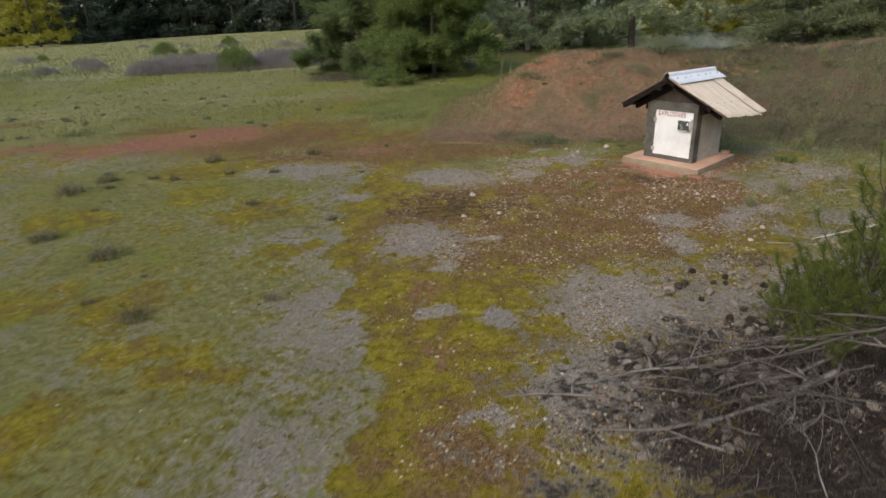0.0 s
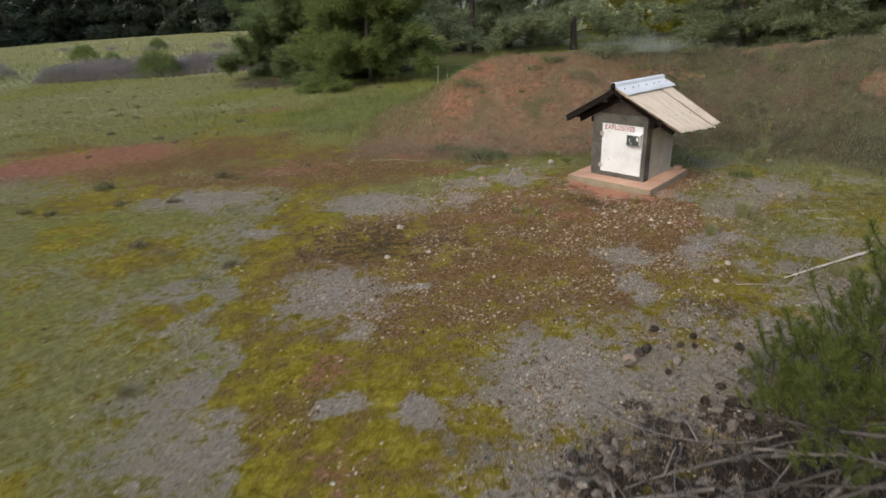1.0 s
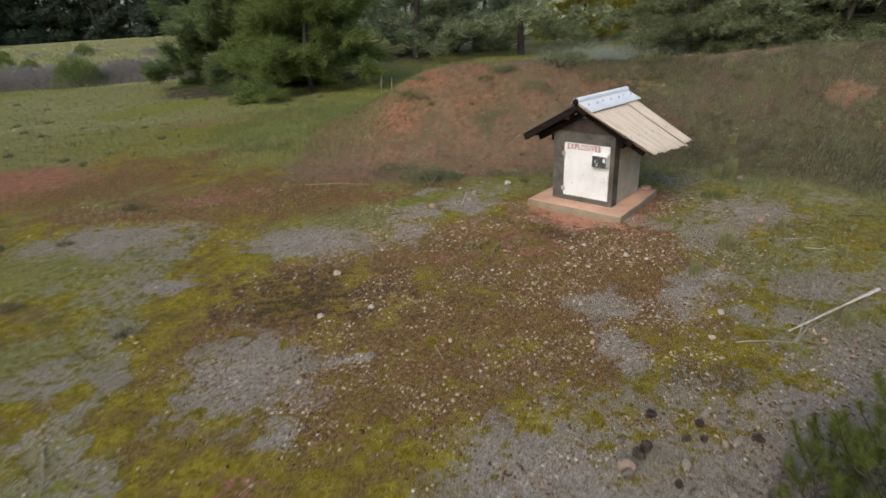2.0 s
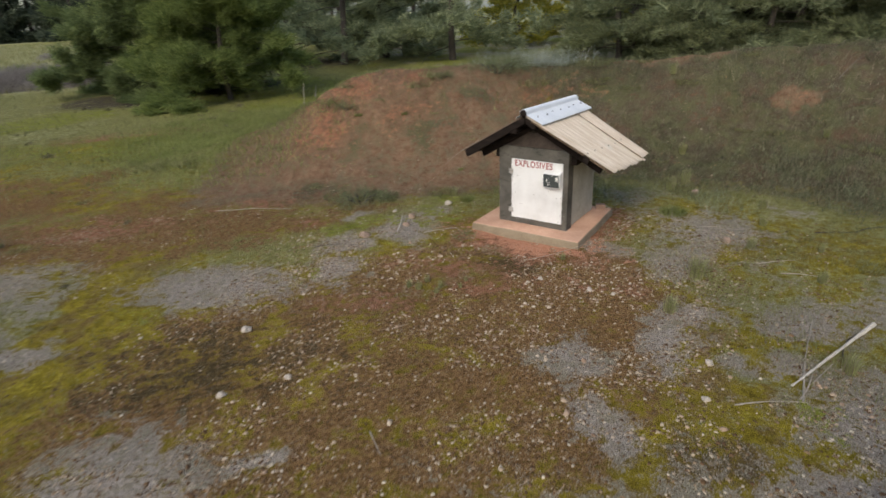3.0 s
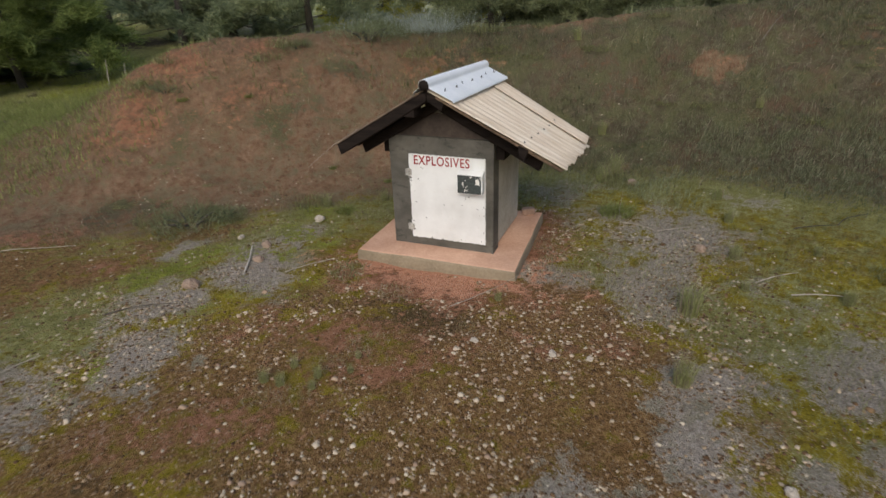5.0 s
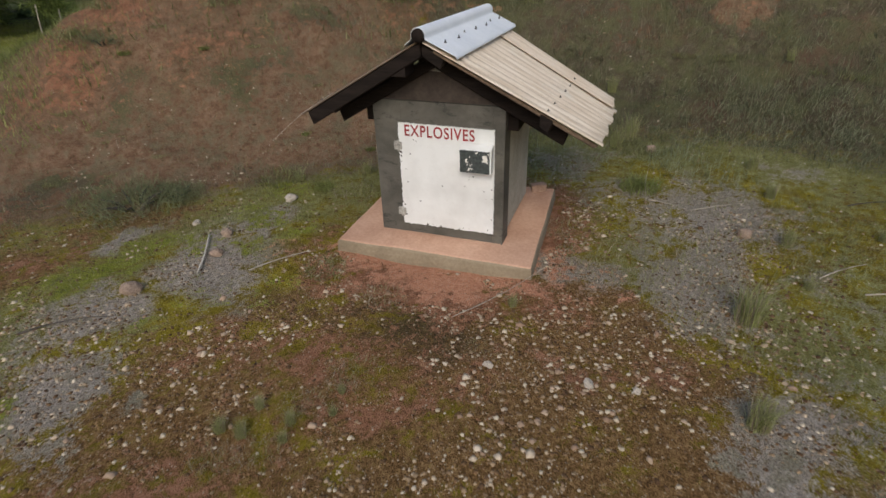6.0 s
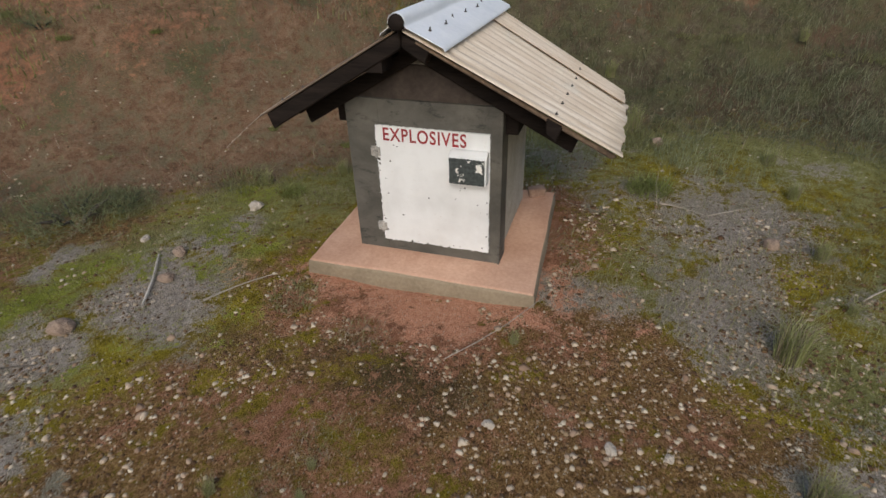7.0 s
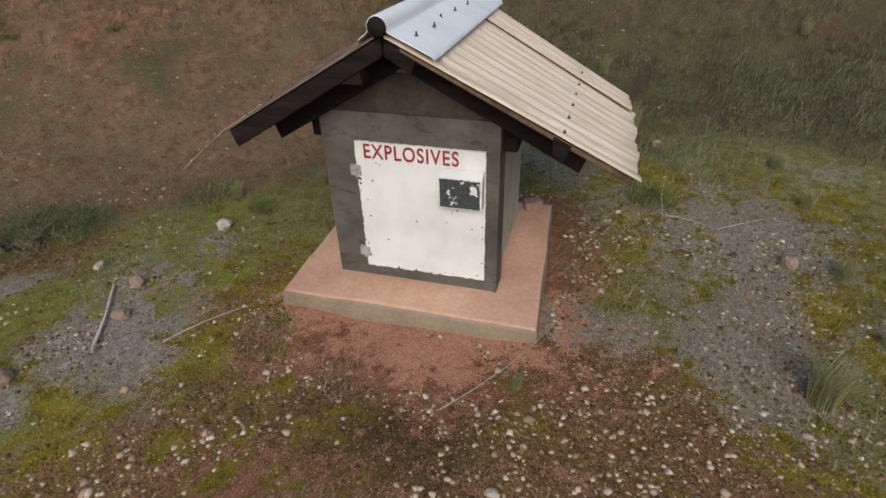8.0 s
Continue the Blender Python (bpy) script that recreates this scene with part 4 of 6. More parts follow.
stick("weathered_stick", lying(3.18, 3.45, 4.03, 3.81, 0.022, 0.028), 0.0055, 0.0125, BLEACHED, "bleached split length of dead wood lying across twigs", "stick", "sticks in the grass")
stick("forked_twig", lying(3.15, 3.34, 3.77, 3.97, 0.010, 0.014, 0.015), 0.0065, 0.0026, DEADWOOD, "pale bark-stripped twig lying under a thicker stick", "stick", "sticks in the grass")
stick("forked_twig", lying(3.15, 3.36, 3.34, 3.50, 0.010, 0.012, -0.03), 0.005, 0.003, DEADWOOD, "pale bark-stripped twig lying under a thicker stick", "stick", "sticks in the grass")
for a in [(2.82, 3.40, 3.16, 3.33, 0.05), (3.3, 3.45, 3.52, 3.56, 0.0), (3.62, 3.6, 3.95, 3.78, 0.1), (4.06, 5.54, 4.40, 5.46, 0.02), (4.06, 4.58, 4.28, 4.42, 0.05), (4.86, 5.15, 5.15, 5.02, 0.06),
          (5.13, 5.04, 5.48, 5.06, 0.1), (1.05, 3.65, 1.09, 3.47, 0.0), (-0.95, 3.02, -0.78, 2.70, 0.02), (3.95, 5.75, 4.05, 5.55, 0.05), (-0.3, 7.36, 0.48, 7.18, 0.04),
          (0.75, 6.05, 1.10, 6.0, 0.08), (1.7, 6.08, 2.0, 6.13, 0.05), (0.2, 5.6, 0.5, 5.78, 0.05), (4.0, 4.75, 4.3, 4.72, 0.04)]:
    stick("dry_twig", lying(*a[:4], 0.01, 0.012, a[4]), 0.0042, 0.0018, DEADWOOD if a[4] < 0.06 else TWIG, "thin dry twig lying on the ground", "twig", "dry twigs", 6)
stick("weathered_stick", lying(1.57, 6.56, 1.47, 6.16, 0.014, 0.016, 0.02), 0.0045, 0.006, BLEACHED, "short bleached stick lying on grey gravel", "stick", "dry twigs", 7)
stick("long_stem", lying(2.41, 5.29, 2.95, 5.38, 0.01, 0.05, -0.04), 0.0022, 0.0012, DEADWOOD, "long thin dry stem lying before the slab", "twig", "dry twigs", 5)
stick("bare_branch", [at_ground(6.62, 7.02) + Vector((0, 0, 0.07)), at_ground(6.86, 7.08) + Vector((0, 0, 0.11)), at_ground(7.14, 7.10) + Vector((0, 0, 0.13))], 0.0036, 0.0016, BRANCH, "bare pale branch fallen on the weedy bank", "branch", "dry twigs", 6)
stalk_ends = [HUT @ Vector((u, v, roof_z(-1, u, v) + dz)) for u, v, dz in ((-0.25, -0.14, 0.012), (-0.40, -0.17, 0.006), (-0.48, -0.19, -0.012), (-0.57, -0.21, -0.035))]
stick("dead_stalk", stalk_ends, 0.0014, 0.0008, DEADWOOD, "thin dead stalk caught on the edge of the rusted roof", "stalk", "dry stalks", 5)
grass_end = at_ground(3.92, 5.74)
stick("dead_stalk", [grass_end, grass_end + Vector((0.02, 0.05, 0.10)), grass_end + Vector((0.07, 0.09, 0.21))], 0.0014, 0.0007, DEADWOOD, "thin upright dry grass stem standing beside the store", "stalk", "dry stalks", 4)
for x, y, tall in ((0.55, 10.6, 0.62), (0.72, 10.7, 0.58)):
    p = at_ground(x, y)
    stick("dry_stalk", [p, p + Vector((0.02, 0, tall * 0.5)), p + Vector((0.05, 0.01, tall))], 0.008, 0.005, DEADWOOD, "thin yellow dry stalk standing behind the mound", "stalk", "dry stalks", 5)

# ---- low plants ----


def blades(rng, roots, height, width, lean=0.5, droop=0.35):
    """Bent blades of two segments from arrays of roots, heights and widths."""
    n = len(roots)
    turn, tip = rng.uniform(0, 2 * np.pi, n), rng.uniform(0.1, 1, n) * lean
    out = np.stack([np.cos(turn), np.sin(turn), np.zeros(n)], 1)
    side = np.stack([-np.sin(turn + 0.6), np.cos(turn + 0.6), np.zeros(n)], 1) * width[:, None] / 2
    up = np.array([0, 0, 1.0])
    mid = roots + out * (tip * height * 0.4)[:, None] + up * (height * 0.6)[:, None]
    end = roots + out * (tip * height * (1 + droop))[:, None] + up * (height * (1 - 0.25 * tip))[:, None]
    verts = np.stack([roots - side, roots + side, mid + side * 0.7, mid - side * 0.7, end], 1).reshape(-1, 3)
    o = (np.arange(n) * 5)[:, None]
    tris = np.concatenate([o + np.array([0, 1, 2]), o + np.array([0, 2, 3]), o + np.array([3, 2, 4])], 1).reshape(-1, 3)
    return verts, tris


def slivers(rng, roots, height, width, lean):
    """Single narrow triangles, for short matted grass."""
    n = len(roots)
    turn = rng.uniform(0, 2 * np.pi, n)
    out = np.stack([np.cos(turn), np.sin(turn), np.zeros(n)], 1) * (height * rng.uniform(0.2, 1, n) * lean)[:, None]
    out[:, 2] = height
    side = np.stack([-np.sin(turn), np.cos(turn), np.zeros(n)], 1) * width[:, None] / 2
    verts = np.stack([roots - side, roots + side, roots + out], 1).reshape(-1, 3)
    return verts, np.arange(n * 3).reshape(-1, 3)


def scatter(rng, n, x0, x1, y0, y1, weight):
    """Random places on the land, kept by a weight of 0 to 1, none of them on the slab."""
    x, y = rng.uniform(x0, x1, n), rng.uniform(y0, y1, n)
    w = weight(x, y, cover(x, y))
    u, v = (x - 2.5) * 0.6955 - (y - 6) * 0.7185, (x - 2.5) * 0.7185 + (y - 6) * 0.6955
    keep = (rng.random(n) < w) & ~((u > -0.34) & (u < 0.72) & (v > -0.21) & (v < 0.78))
    x, y = x[keep], y[keep]
    return np.stack([x, y, land(x, y) - 0.004], 1)


def grass_stuff(name, rng, roots, h0, h1, w, material, label, lean=0.7, full=False):
    n = len(roots)
    height = rng.uniform(h0, h1, n) * (0.6 + 0.8 * fractal(roots[:, 0], roots[:, 1], 0.25, 7))
    width = rng.uniform(0.6, 1.3, n) * w
    verts, tris = (blades if full else slivers)(rng, roots, height, width, lean)
    return tagged(raw(name, verts, tris, material), label, "grass", kind="stuff")


rng = np.random.default_rng(4)
near = (-5.0, 6.5, 0.4, 9.0)
grass_stuff("matted_grass", rng, scatter(rng, 330000, *near, lambda x, y, c: np.clip((c["grey"] - 0.36) * 4, 0, 1) * 0.8), 0.006, 0.03, 0.003, STRAW, "grey matted dead grass in flat patches", 1.6)
grass_stuff("moss_turf", rng, scatter(rng, 300000, *near, lambda x, y, c: np.clip((0.5 - c["grey"]) * 4, 0, 1) * np.clip(1.1 - c["soil"] * 1.4 - c["red"] * 1.6, 0.05, 1) * (0.25 + 0.5 * fractal(x, y, 0.5, 3)) * (c["weeds"] < 0.3)), 0.005, 0.020, 0.0035,
            tone_material("moss_tips", (0.0, (0.080, 0.050, 0.012)), (0.5, (0.160, 0.128, 0.020)), (1.0, (0.270, 0.260, 0.045)), amount=0.25), "low olive and yellow moss carpet", 0.9)
grass_stuff("short_grass", rng, scatter(rng, 220000, -8, 4.5, 0.4, 12, lambda x, y, c: (0.45 * (x < -0.1) * fractal(x, y, 0.5, 13) + np.clip((c["turf"] - 0.3) * 1.6, 0, 1) * 0.6) * (c["red"] < 0.6)), 0.015, 0.055, 0.004, GRASS, "short mixed green and dry grass", 0.9)
grass_stuff("fresh_grass", rng, scatter(rng, 90000, -4.5, 2.5, 8.2, 16, lambda x, y, c: np.clip((patch(x, y, -0.5, 11.4, 2.0, 3.2, 10) - 0.40) * 4, 0, 1) * (c["red"] < 0.55)), 0.03, 0.085, 0.007, FRESH, "fresh green grass at the foot of the mound", 0.8)
grass_stuff("bank_grass", rng, scatter(rng, 230000, 1.5, 10.5, 4.6, 10.5, lambda x, y, c: np.clip(c["weeds"] * 1.3, 0, 1) * (0.3 + 0.7 * soft(fractal(x, y, 0.45, 17), 0.36, 0.65)) * 0.75 * soft(ridge(x, y)[2], 6.2, 8.2)), 0.018, 0.085, 0.0042, WEED, "dark weeds and rank grass on the earth bank", 1.9, True)
grass_stuff("mound_stubble", rng, scatter(rng, 170000, 0.0, 6.5, 6.6, 10.4, lambda x, y, c: (0.10 + 0.5 * soft(fractal(x, y, 0.5, 18), 0.35, 0.65)) * (0.45 + np.clip(c["weeds"], 0, 1)) * soft(8.6 - ridge(x, y)[2], 0, 1) * (c["mound"] > 0.2)), 0.008, 0.04, 0.004, WEED, "short brown and olive stubble on the earth mound", 1.8)
grass_stuff("dry_scraps", rng, scatter(rng, 150000, -0.5, 5.5, 2.6, 9.8, lambda x, y, c: 0.16 + 0.45 * (c["mound"] > 0.35) * soft(fractal(x, y, 0.4, 15), 0.35, 0.6)), 0.003, 0.009, 0.0026,
            tone_material("dry_scraps", (0.0, (0.035, 0.024, 0.014)), (0.55, (0.16, 0.115, 0.070)), (1.0, (0.56, 0.48, 0.35))), "scraps of dead stems and bark lying on the earth", 6.0)
grass_stuff("bank_straw", rng, scatter(rng, 40000, 0.4, 10.5, 5.0, 10.5, lambda x, y, c: (np.clip(c["weeds"], 0, 1) * soft(ridge(x, y)[2], 5.5, 7.6) + 0.25 * (c["mound"] > 0.4) * (y > 6.8)) * (0.12 + 0.16 * soft(ridge(x, y)[2], 10, 12))), 0.03, 0.12, 0.0028, STRAW, "dry pale stalks on the earth bank", 1.1, True)
grass_stuff("bank_foot_grass", rng, scatter(rng, 110000, 3.2, 8.5, 3.0, 8.0, lambda x, y, c: soft(fractal(x, y, 0.7, 19), 0.36, 0.62) * (c["weeds"] < 0.6) * 0.5), 0.012, 0.06, 0.0035, GRASS, "thin grass at the foot of the bank", 1.0)
grass_stuff("feathery_weeds", rng, scatter(rng, 60000, 3.4, 8.5, 4.6, 8.2, lambda x, y, c: soft(ridge(x, y)[0], 1.2, 1.8) * soft(3.3 - ridge(x, y)[0], 0, 0.6) * soft(fractal(x, y, 0.5, 16), 0.40, 0.62) * 0.6), 0.02, 0.12, 0.0032, FEATHER, "pale grey-green feathery weeds along the foot of the bank", 1.2, True)
grass_stuff("field_grass", rng, scatter(rng, 190000, -75, 3, 21, 85, lambda x, y, c: np.clip(1.6 - np.hypot(x, y) / 70, 0.2, 1) * (c["hay"] > 0.3)), 0.06, 0.22, 0.03, HAY, "long pale grass in the open field", 0.8)
grass_stuff("meadow_grass", rng, scatter(rng, 110000, -22, 5, 8.5, 21, lambda x, y, c: (c["red"] < 0.5) * (c["litter"] < 0.5) * (0.2 + 0.5 * fractal(x, y, 1.5, 23))), 0.02, 0.09, 0.012, GRASS, "low green grass before the trees", 0.9)
grass_stuff("crest_weeds", rng, scatter(rng, 34000, 2.2, 6.2, 8.7, 10.6, lambda x, y, c: patch(x, y, 3.95, 9.65, 0.72, 0.34, -10) ** 3 * 1.6 * (0.3 + 0.9 * soft(fractal(x, y, 0.35, 14), 0.35, 0.6))), 0.10, 0.42, 0.0030, SAGE, "silvery feathery weeds on the crest of the bank", 1.7, True)
grass_stuff("heath", rng, scatter(rng, 60000, -19, -4, 19.5, 27, lambda x, y, c: soft(patch(x, y, -10.5, 23.0, 5.0, 1.7, 8), 0.45, 0.6)), 0.08, 0.30, 0.014, MAUVE, "band of dry mauve-grey heath along the field", 0.7)


def grass_tuft(seed, count, height, width, spread_r, materials, lean=0.9):
    """A tussock: a mound of long blades from one root, with paler dead blades."""
    r = np.random.default_rng(seed)
    obs = []
    for k, (mat, share) in enumerate(materials):
        n = int(count * share)
        a, d = r.uniform(0, 2 * np.pi, n), spread_r * np.sqrt(r.random(n))
        roots = np.stack([d * np.cos(a), d * np.sin(a), np.zeros(n)], 1)
        v, t = blades(r, roots, r.uniform(0.4, 1, n) * height, r.uniform(0.7, 1.3, n) * width, lean)
        obs.append((v, t, mat))
    return obs


def tuft_thing(name, seed, count, height, width, spread_r, materials, label, lean=0.9):
    base = tagged(empty(name, Matrix.Translation((0, 0, -50))), label, "grass tuft", "grass tufts")
    for k, (v, t, mat) in enumerate(grass_tuft(seed, count, height, width, spread_r, materials, lean)):
        ob = raw("green_foliage" if k == 0 else "dead_foliage", v, t, mat)
        ob.parent = base
    return base


TUFTS = [tuft_thing("grass_tuft", 1, 280, 0.19, 0.0024, 0.042, ((TUFT, 0.7), (STRAW, 0.3)), "upright grey-green grass tussock", 0.55),
         tuft_thing("low_tuft", 2, 170, 0.060, 0.0024, 0.13, ((TUSSOCK, 0.5), (STRAW, 0.5)), "low spreading tuft of grey-green grass", 1.8),
         tuft_thing("bright_tuft", 3, 340, 0.085, 0.0035, 0.09, ((FRESH, 0.85), (GRASS, 0.15)), "bright green leafy weed clump", 1.5),
         tuft_thing("dull_tuft", 4, 200, 0.07, 0.0032, 0.12, ((TUSSOCK, 0.6), (GRASS, 0.4)), "dull low weed clump in short grass", 1.5),
         tuft_thing("dark_tuft", 5, 230, 0.13, 0.0030, 0.10, ((DARK_TUFT, 0.7), (STRAW, 0.3)), "dark olive tussock in short grass", 1.5)]
used = set()


def put_tuft(kind, x, y, size, turn):
    m = Matrix.Translation(at_ground(x, y, 0.005)) @ pose(0, 0, 0, 0, 0, turn)
    if kind not in used:
        used.add(kind)
        TUFTS[kind].matrix_basis, TUFTS[kind].scale = m, (size, size, size)
        return TUFTS[kind]
    ob = copy_thing(TUFTS[kind], m)
    ob.scale = (size, size, size)
    return ob


for x, y, kind, size in [(3.47, 4.70, 0, 1.2), (3.02, 4.30, 0, 0.9), (4.61, 5.45, 0, 0.7), (4.87, 5.78, 0, 0.8), (4.70, 4.46, 3, 0.9), (3.56, 3.49, 0, 0.8), (4.40, 6.55, 0, 1.0), (2.68, 5.25, 0, 0.4),
                         (2.20, 5.56, 1, 0.8), (1.92, 5.16, 1, 0.8), (1.62, 4.98, 0, 0.35), (1.72, 5.10, 1, 0.6), (1.50, 5.06, 0, 0.45), (1.58, 5.16, 0, 0.4), (1.44, 5.12, 0, 0.45), (1.80, 5.02, 0, 0.3), (1.66, 5.04, 0, 0.4), (1.40, 5.0, 1, 0.6), (1.86, 5.10, 0, 0.3), (1.54, 4.96, 1, 0.6), (2.41, 5.06, 1, 0.5)]:
    put_tuft(kind, x, y, size, x * 97)
for x, y, kind, size in [(2.03, 5.93, 3, 0.9), (2.64, 7.02, 0, 0.7), (2.20, 7.12, 0, 0.65), (2.30, 6.92, 2, 0.8), (4.02, 5.90, 2, 1.3), (3.20, 5.40, 1, 1.2), (3.28, 5.72, 1, 1.0), (1.30, 7.35, 3, 1.3),
                         (0.95, 7.45, 3, 1.2), (1.10, 7.15, 1, 1.4), (1.50, 7.20, 3, 0.9), (2.1, 7.2, 3, 1.3), (2.45, 6.75, 1, 1.1)]:
    put_tuft(kind, x, y, size, x * 53)
for x, y, kind, size in [(-4.73, 5.09, 4, 1.6), (-2.89, 3.18, 4, 1.3), (-3.86, 3.60, 4, 1.2), (-1.89, 2.12, 4, 1.0), (-1.0, 2.41, 4, 0.5), (-4.6, 5.6, 4, 1.3), (-3.6, 6.6, 4, 1.2), (-2.2, 6.9, 4, 1.0), (-4.2, 2.9, 4, 0.9), (-7.71, 8.99, 3, 2.5), (-1.3, 9.3, 3, 2.0), (-0.9, 9.1, 3, 1.8), (-1.6, 9.4, 3, 1.6),
                         (1.05, 9.1, 3, 1.8), (1.25, 9.3, 3, 1.5), (2.15, 9.0, 3, 1.6), (2.4, 9.15, 3, 1.8), (3.7, 8.9, 3, 1.8), (4.6, 9.0, 3, 2.0)]:
    put_tuft(kind, x, y, size, y * 71)
place = random.Random(12)
for k in range(34):
    put_tuft((3, 2, 3, 1)[k % 4], place.uniform(0.7, 4.0), place.uniform(7.3, 9.2), place.uniform(0.25, 0.6), k * 83)
for k in range(60):
    put_tuft((4, 1, 3)[k % 3], place.uniform(-6.0, -0.9), place.uniform(1.2, 6.4), place.uniform(0.3, 0.8), k * 37)
for k in range(110):
    x, y = place.uniform(-14, -0.6), place.uniform(6.5, 18)
    put_tuft(3 if k % 3 == 0 else 4, x, y, place.uniform(0.3, 0.85), k * 40)
for k in range(14):
    x, y = place.uniform(3.6, 7.0), place.uniform(4.2, 7.2)
    put_tuft(k % 2, x, y, place.uniform(0.3, 0.7), k * 61)
for k in range(40):
    x, y = place.uniform(4.2, 8.8), place.uniform(6.0, 9.0)
    put_tuft(3 if k % 4 else 0, x, y, place.uniform(0.6, 1.3), k * 61)

# ---- pebbles ----


def pebble_verts(r):
    t = (1 + 5 ** 0.5) / 2
    base = np.array([(-1, t, 0), (1, t, 0), (-1, -t, 0), (1, -t, 0), (0, -1, t), (0, 1, t), (0, -1, -t), (0, 1, -t), (t, 0, -1), (t, 0, 1), (-t, 0, -1), (-t, 0, 1)]) / 1.9
    return base * r.uniform(0.5, 1.4, (12, 1)) * np.array([1.0, 0.8, 0.6])


ICO = np.array([(0, 11, 5), (0, 5, 1), (0, 1, 7), (0, 7, 10), (0, 10, 11), (1, 5, 9), (5, 11, 4), (11, 10, 2), (10, 7, 6), (7, 1, 8),
                (3, 9, 4), (3, 4, 2), (3, 2, 6), (3, 6, 8), (3, 8, 9), (4, 9, 5), (2, 4, 11), (6, 2, 10), (8, 6, 7), (9, 8, 1)])


def pebble_weight(x, y, c):
    gravel = 1.2 * soft(patch(x, y, 1.9, 4.55, 2.1, 1.45, 10), 0.33, 0.7) + 0.5 * np.clip(c["soil"], 0, 1) + 1.2 * np.clip(c["grey"] - 0.35, 0, 1) * (x > 0.2) + 0.06 + 0.28 * soft(patch(x, y, 1.2, 3.2, 2.2, 1.6, 10), 0.3, 0.6)
    gravel = gravel + 0.7 * soft(patch(x, y, 3.6, 4.9, 0.9, 1.3, -35), 0.4, 0.7) + 1.1 * soft(patch(x, y, 1.5, 6.3, 0.95, 0.65, 30), 0.40, 0.7)
    foot = np.maximum(soft(ridge(x, y)[0], 2.0, 2.7), 0.9 * (c["mound"] > 0.3) * (x > 0.8))
    return np.clip(gravel * foot * (0.12 + 1.1 * soft(fractal(x, y, 0.35, 29), 0.40, 0.64)) * 0.95 * ((c["weeds"] < 0.4) | (c["mound"] > 0.4)) * (c["red"] < 0.7) * (1 - 0.7 * np.clip(c["dark_brown"], 0, 1)), 0, 1)


def build_pebbles():
    r = np.random.default_rng(9)
    at = scatter(r, 285000, -3, 5.5, 0.8, 8.9, pebble_weight)
    size = 0.0026 + 0.0105 * r.random(len(at)) ** 2.7 + 0.011 * (r.random(len(at)) < 0.018) * r.random(len(at))
    forms = [pebble_verts(r) for _ in range(12)]
    order = np.argsort(-size * (np.abs(at[:, 0] - 1.9) < 1.6) * (np.abs(at[:, 1] - 4.6) < 1.5))
    single, rest = order[:290], order[290:]
    shapes = []
    for f in forms:
        ob = raw("pebble", f, ICO, PEBBLE_ONE)
        shapes.append(ob.data)
        bpy.data.objects.remove(ob)
    for k, i in enumerate(single):
        ob = new("pebble", shapes[k % 12])
        ob.parent = ground
        ob.matrix_basis = Matrix.Translation(at[i] + np.array((0, 0, size[i] * 0.35))) @ pose(0, 0, 0, 0, 0, k * 77) @ Matrix.Diagonal((size[i], size[i], size[i], 1))
    rest, crumbs = rest[size[rest] > 0.0062], rest[size[rest] <= 0.0062]
    # the smallest crumbs are eight-sided grit
    n = len(crumbs)
    grain = r.uniform(0.6, 1.3, (n, 6, 1)) * np.array([(1, 0, 0), (-1, 0.2, 0), (0.1, 1, 0), (0, -0.9, 0.1), (0, 0.1, 0.8), (0, 0, -0.6)])[None]
    grain = grain * size[crumbs][:, None, None] * 1.15 + at[crumbs][:, None, :] + np.array([0, 0, 0.003])
    eight = np.array([(0, 2, 4), (2, 1, 4), (1, 3, 4), (3, 0, 4), (2, 0, 5), (1, 2, 5), (3, 1, 5), (0, 3, 5)])
    tagged(raw("grit", grain.reshape(-1, 3), ((np.arange(n) * 6)[:, None, None] + eight[None]).reshape(-1, 3), PEBBLE), "fine brown and cream grit lying over the soil", "gravel", kind="stuff")
    n = len(rest)
    turn = r.uniform(0, 2 * np.pi, n)
    v = np.stack([forms[k % 12] for k in range(n)])
    x, y = v[:, :, 0] * np.cos(turn)[:, None] - v[:, :, 1] * np.sin(turn)[:, None], v[:, :, 0] * np.sin(turn)[:, None] + v[:, :, 1] * np.cos(turn)[:, None]
    v = np.stack([x, y, v[:, :, 2]], 2) * size[rest][:, None, None] + at[rest][:, None, :] + np.array([0, 0, 0.003])
    tris = (np.arange(n) * 12)[:, None, None] + ICO[None]
    ob = raw("gravel", v.reshape(-1, 3), tris.reshape(-1, 3), PEBBLE)
    return tagged(ob, "loose pale and pinkish pebbles scattered over brown soil", "gravel", kind="stuff")


def per_object_pebble():
    m = Nodes("single_pebbles", rough=0.85, spec=0.25)
    c = m.ramp(m.per_object(), (0.0, (0.24, 0.15, 0.095)), (0.4, (0.38, 0.27, 0.185)), (0.8, (0.48, 0.38, 0.27)), (1.0, (0.58, 0.49, 0.37)))
    m.colour(m.mix(m.step(m.noise(3, 4), 0.45, 0.7), c, m.mix(0.5, c, (0.30, 0.20, 0.13))))
    return m.mat


PEBBLE_ONE = per_object_pebble()
build_pebbles()

# ---- the heap of dead pine branches, cones and young pines ----


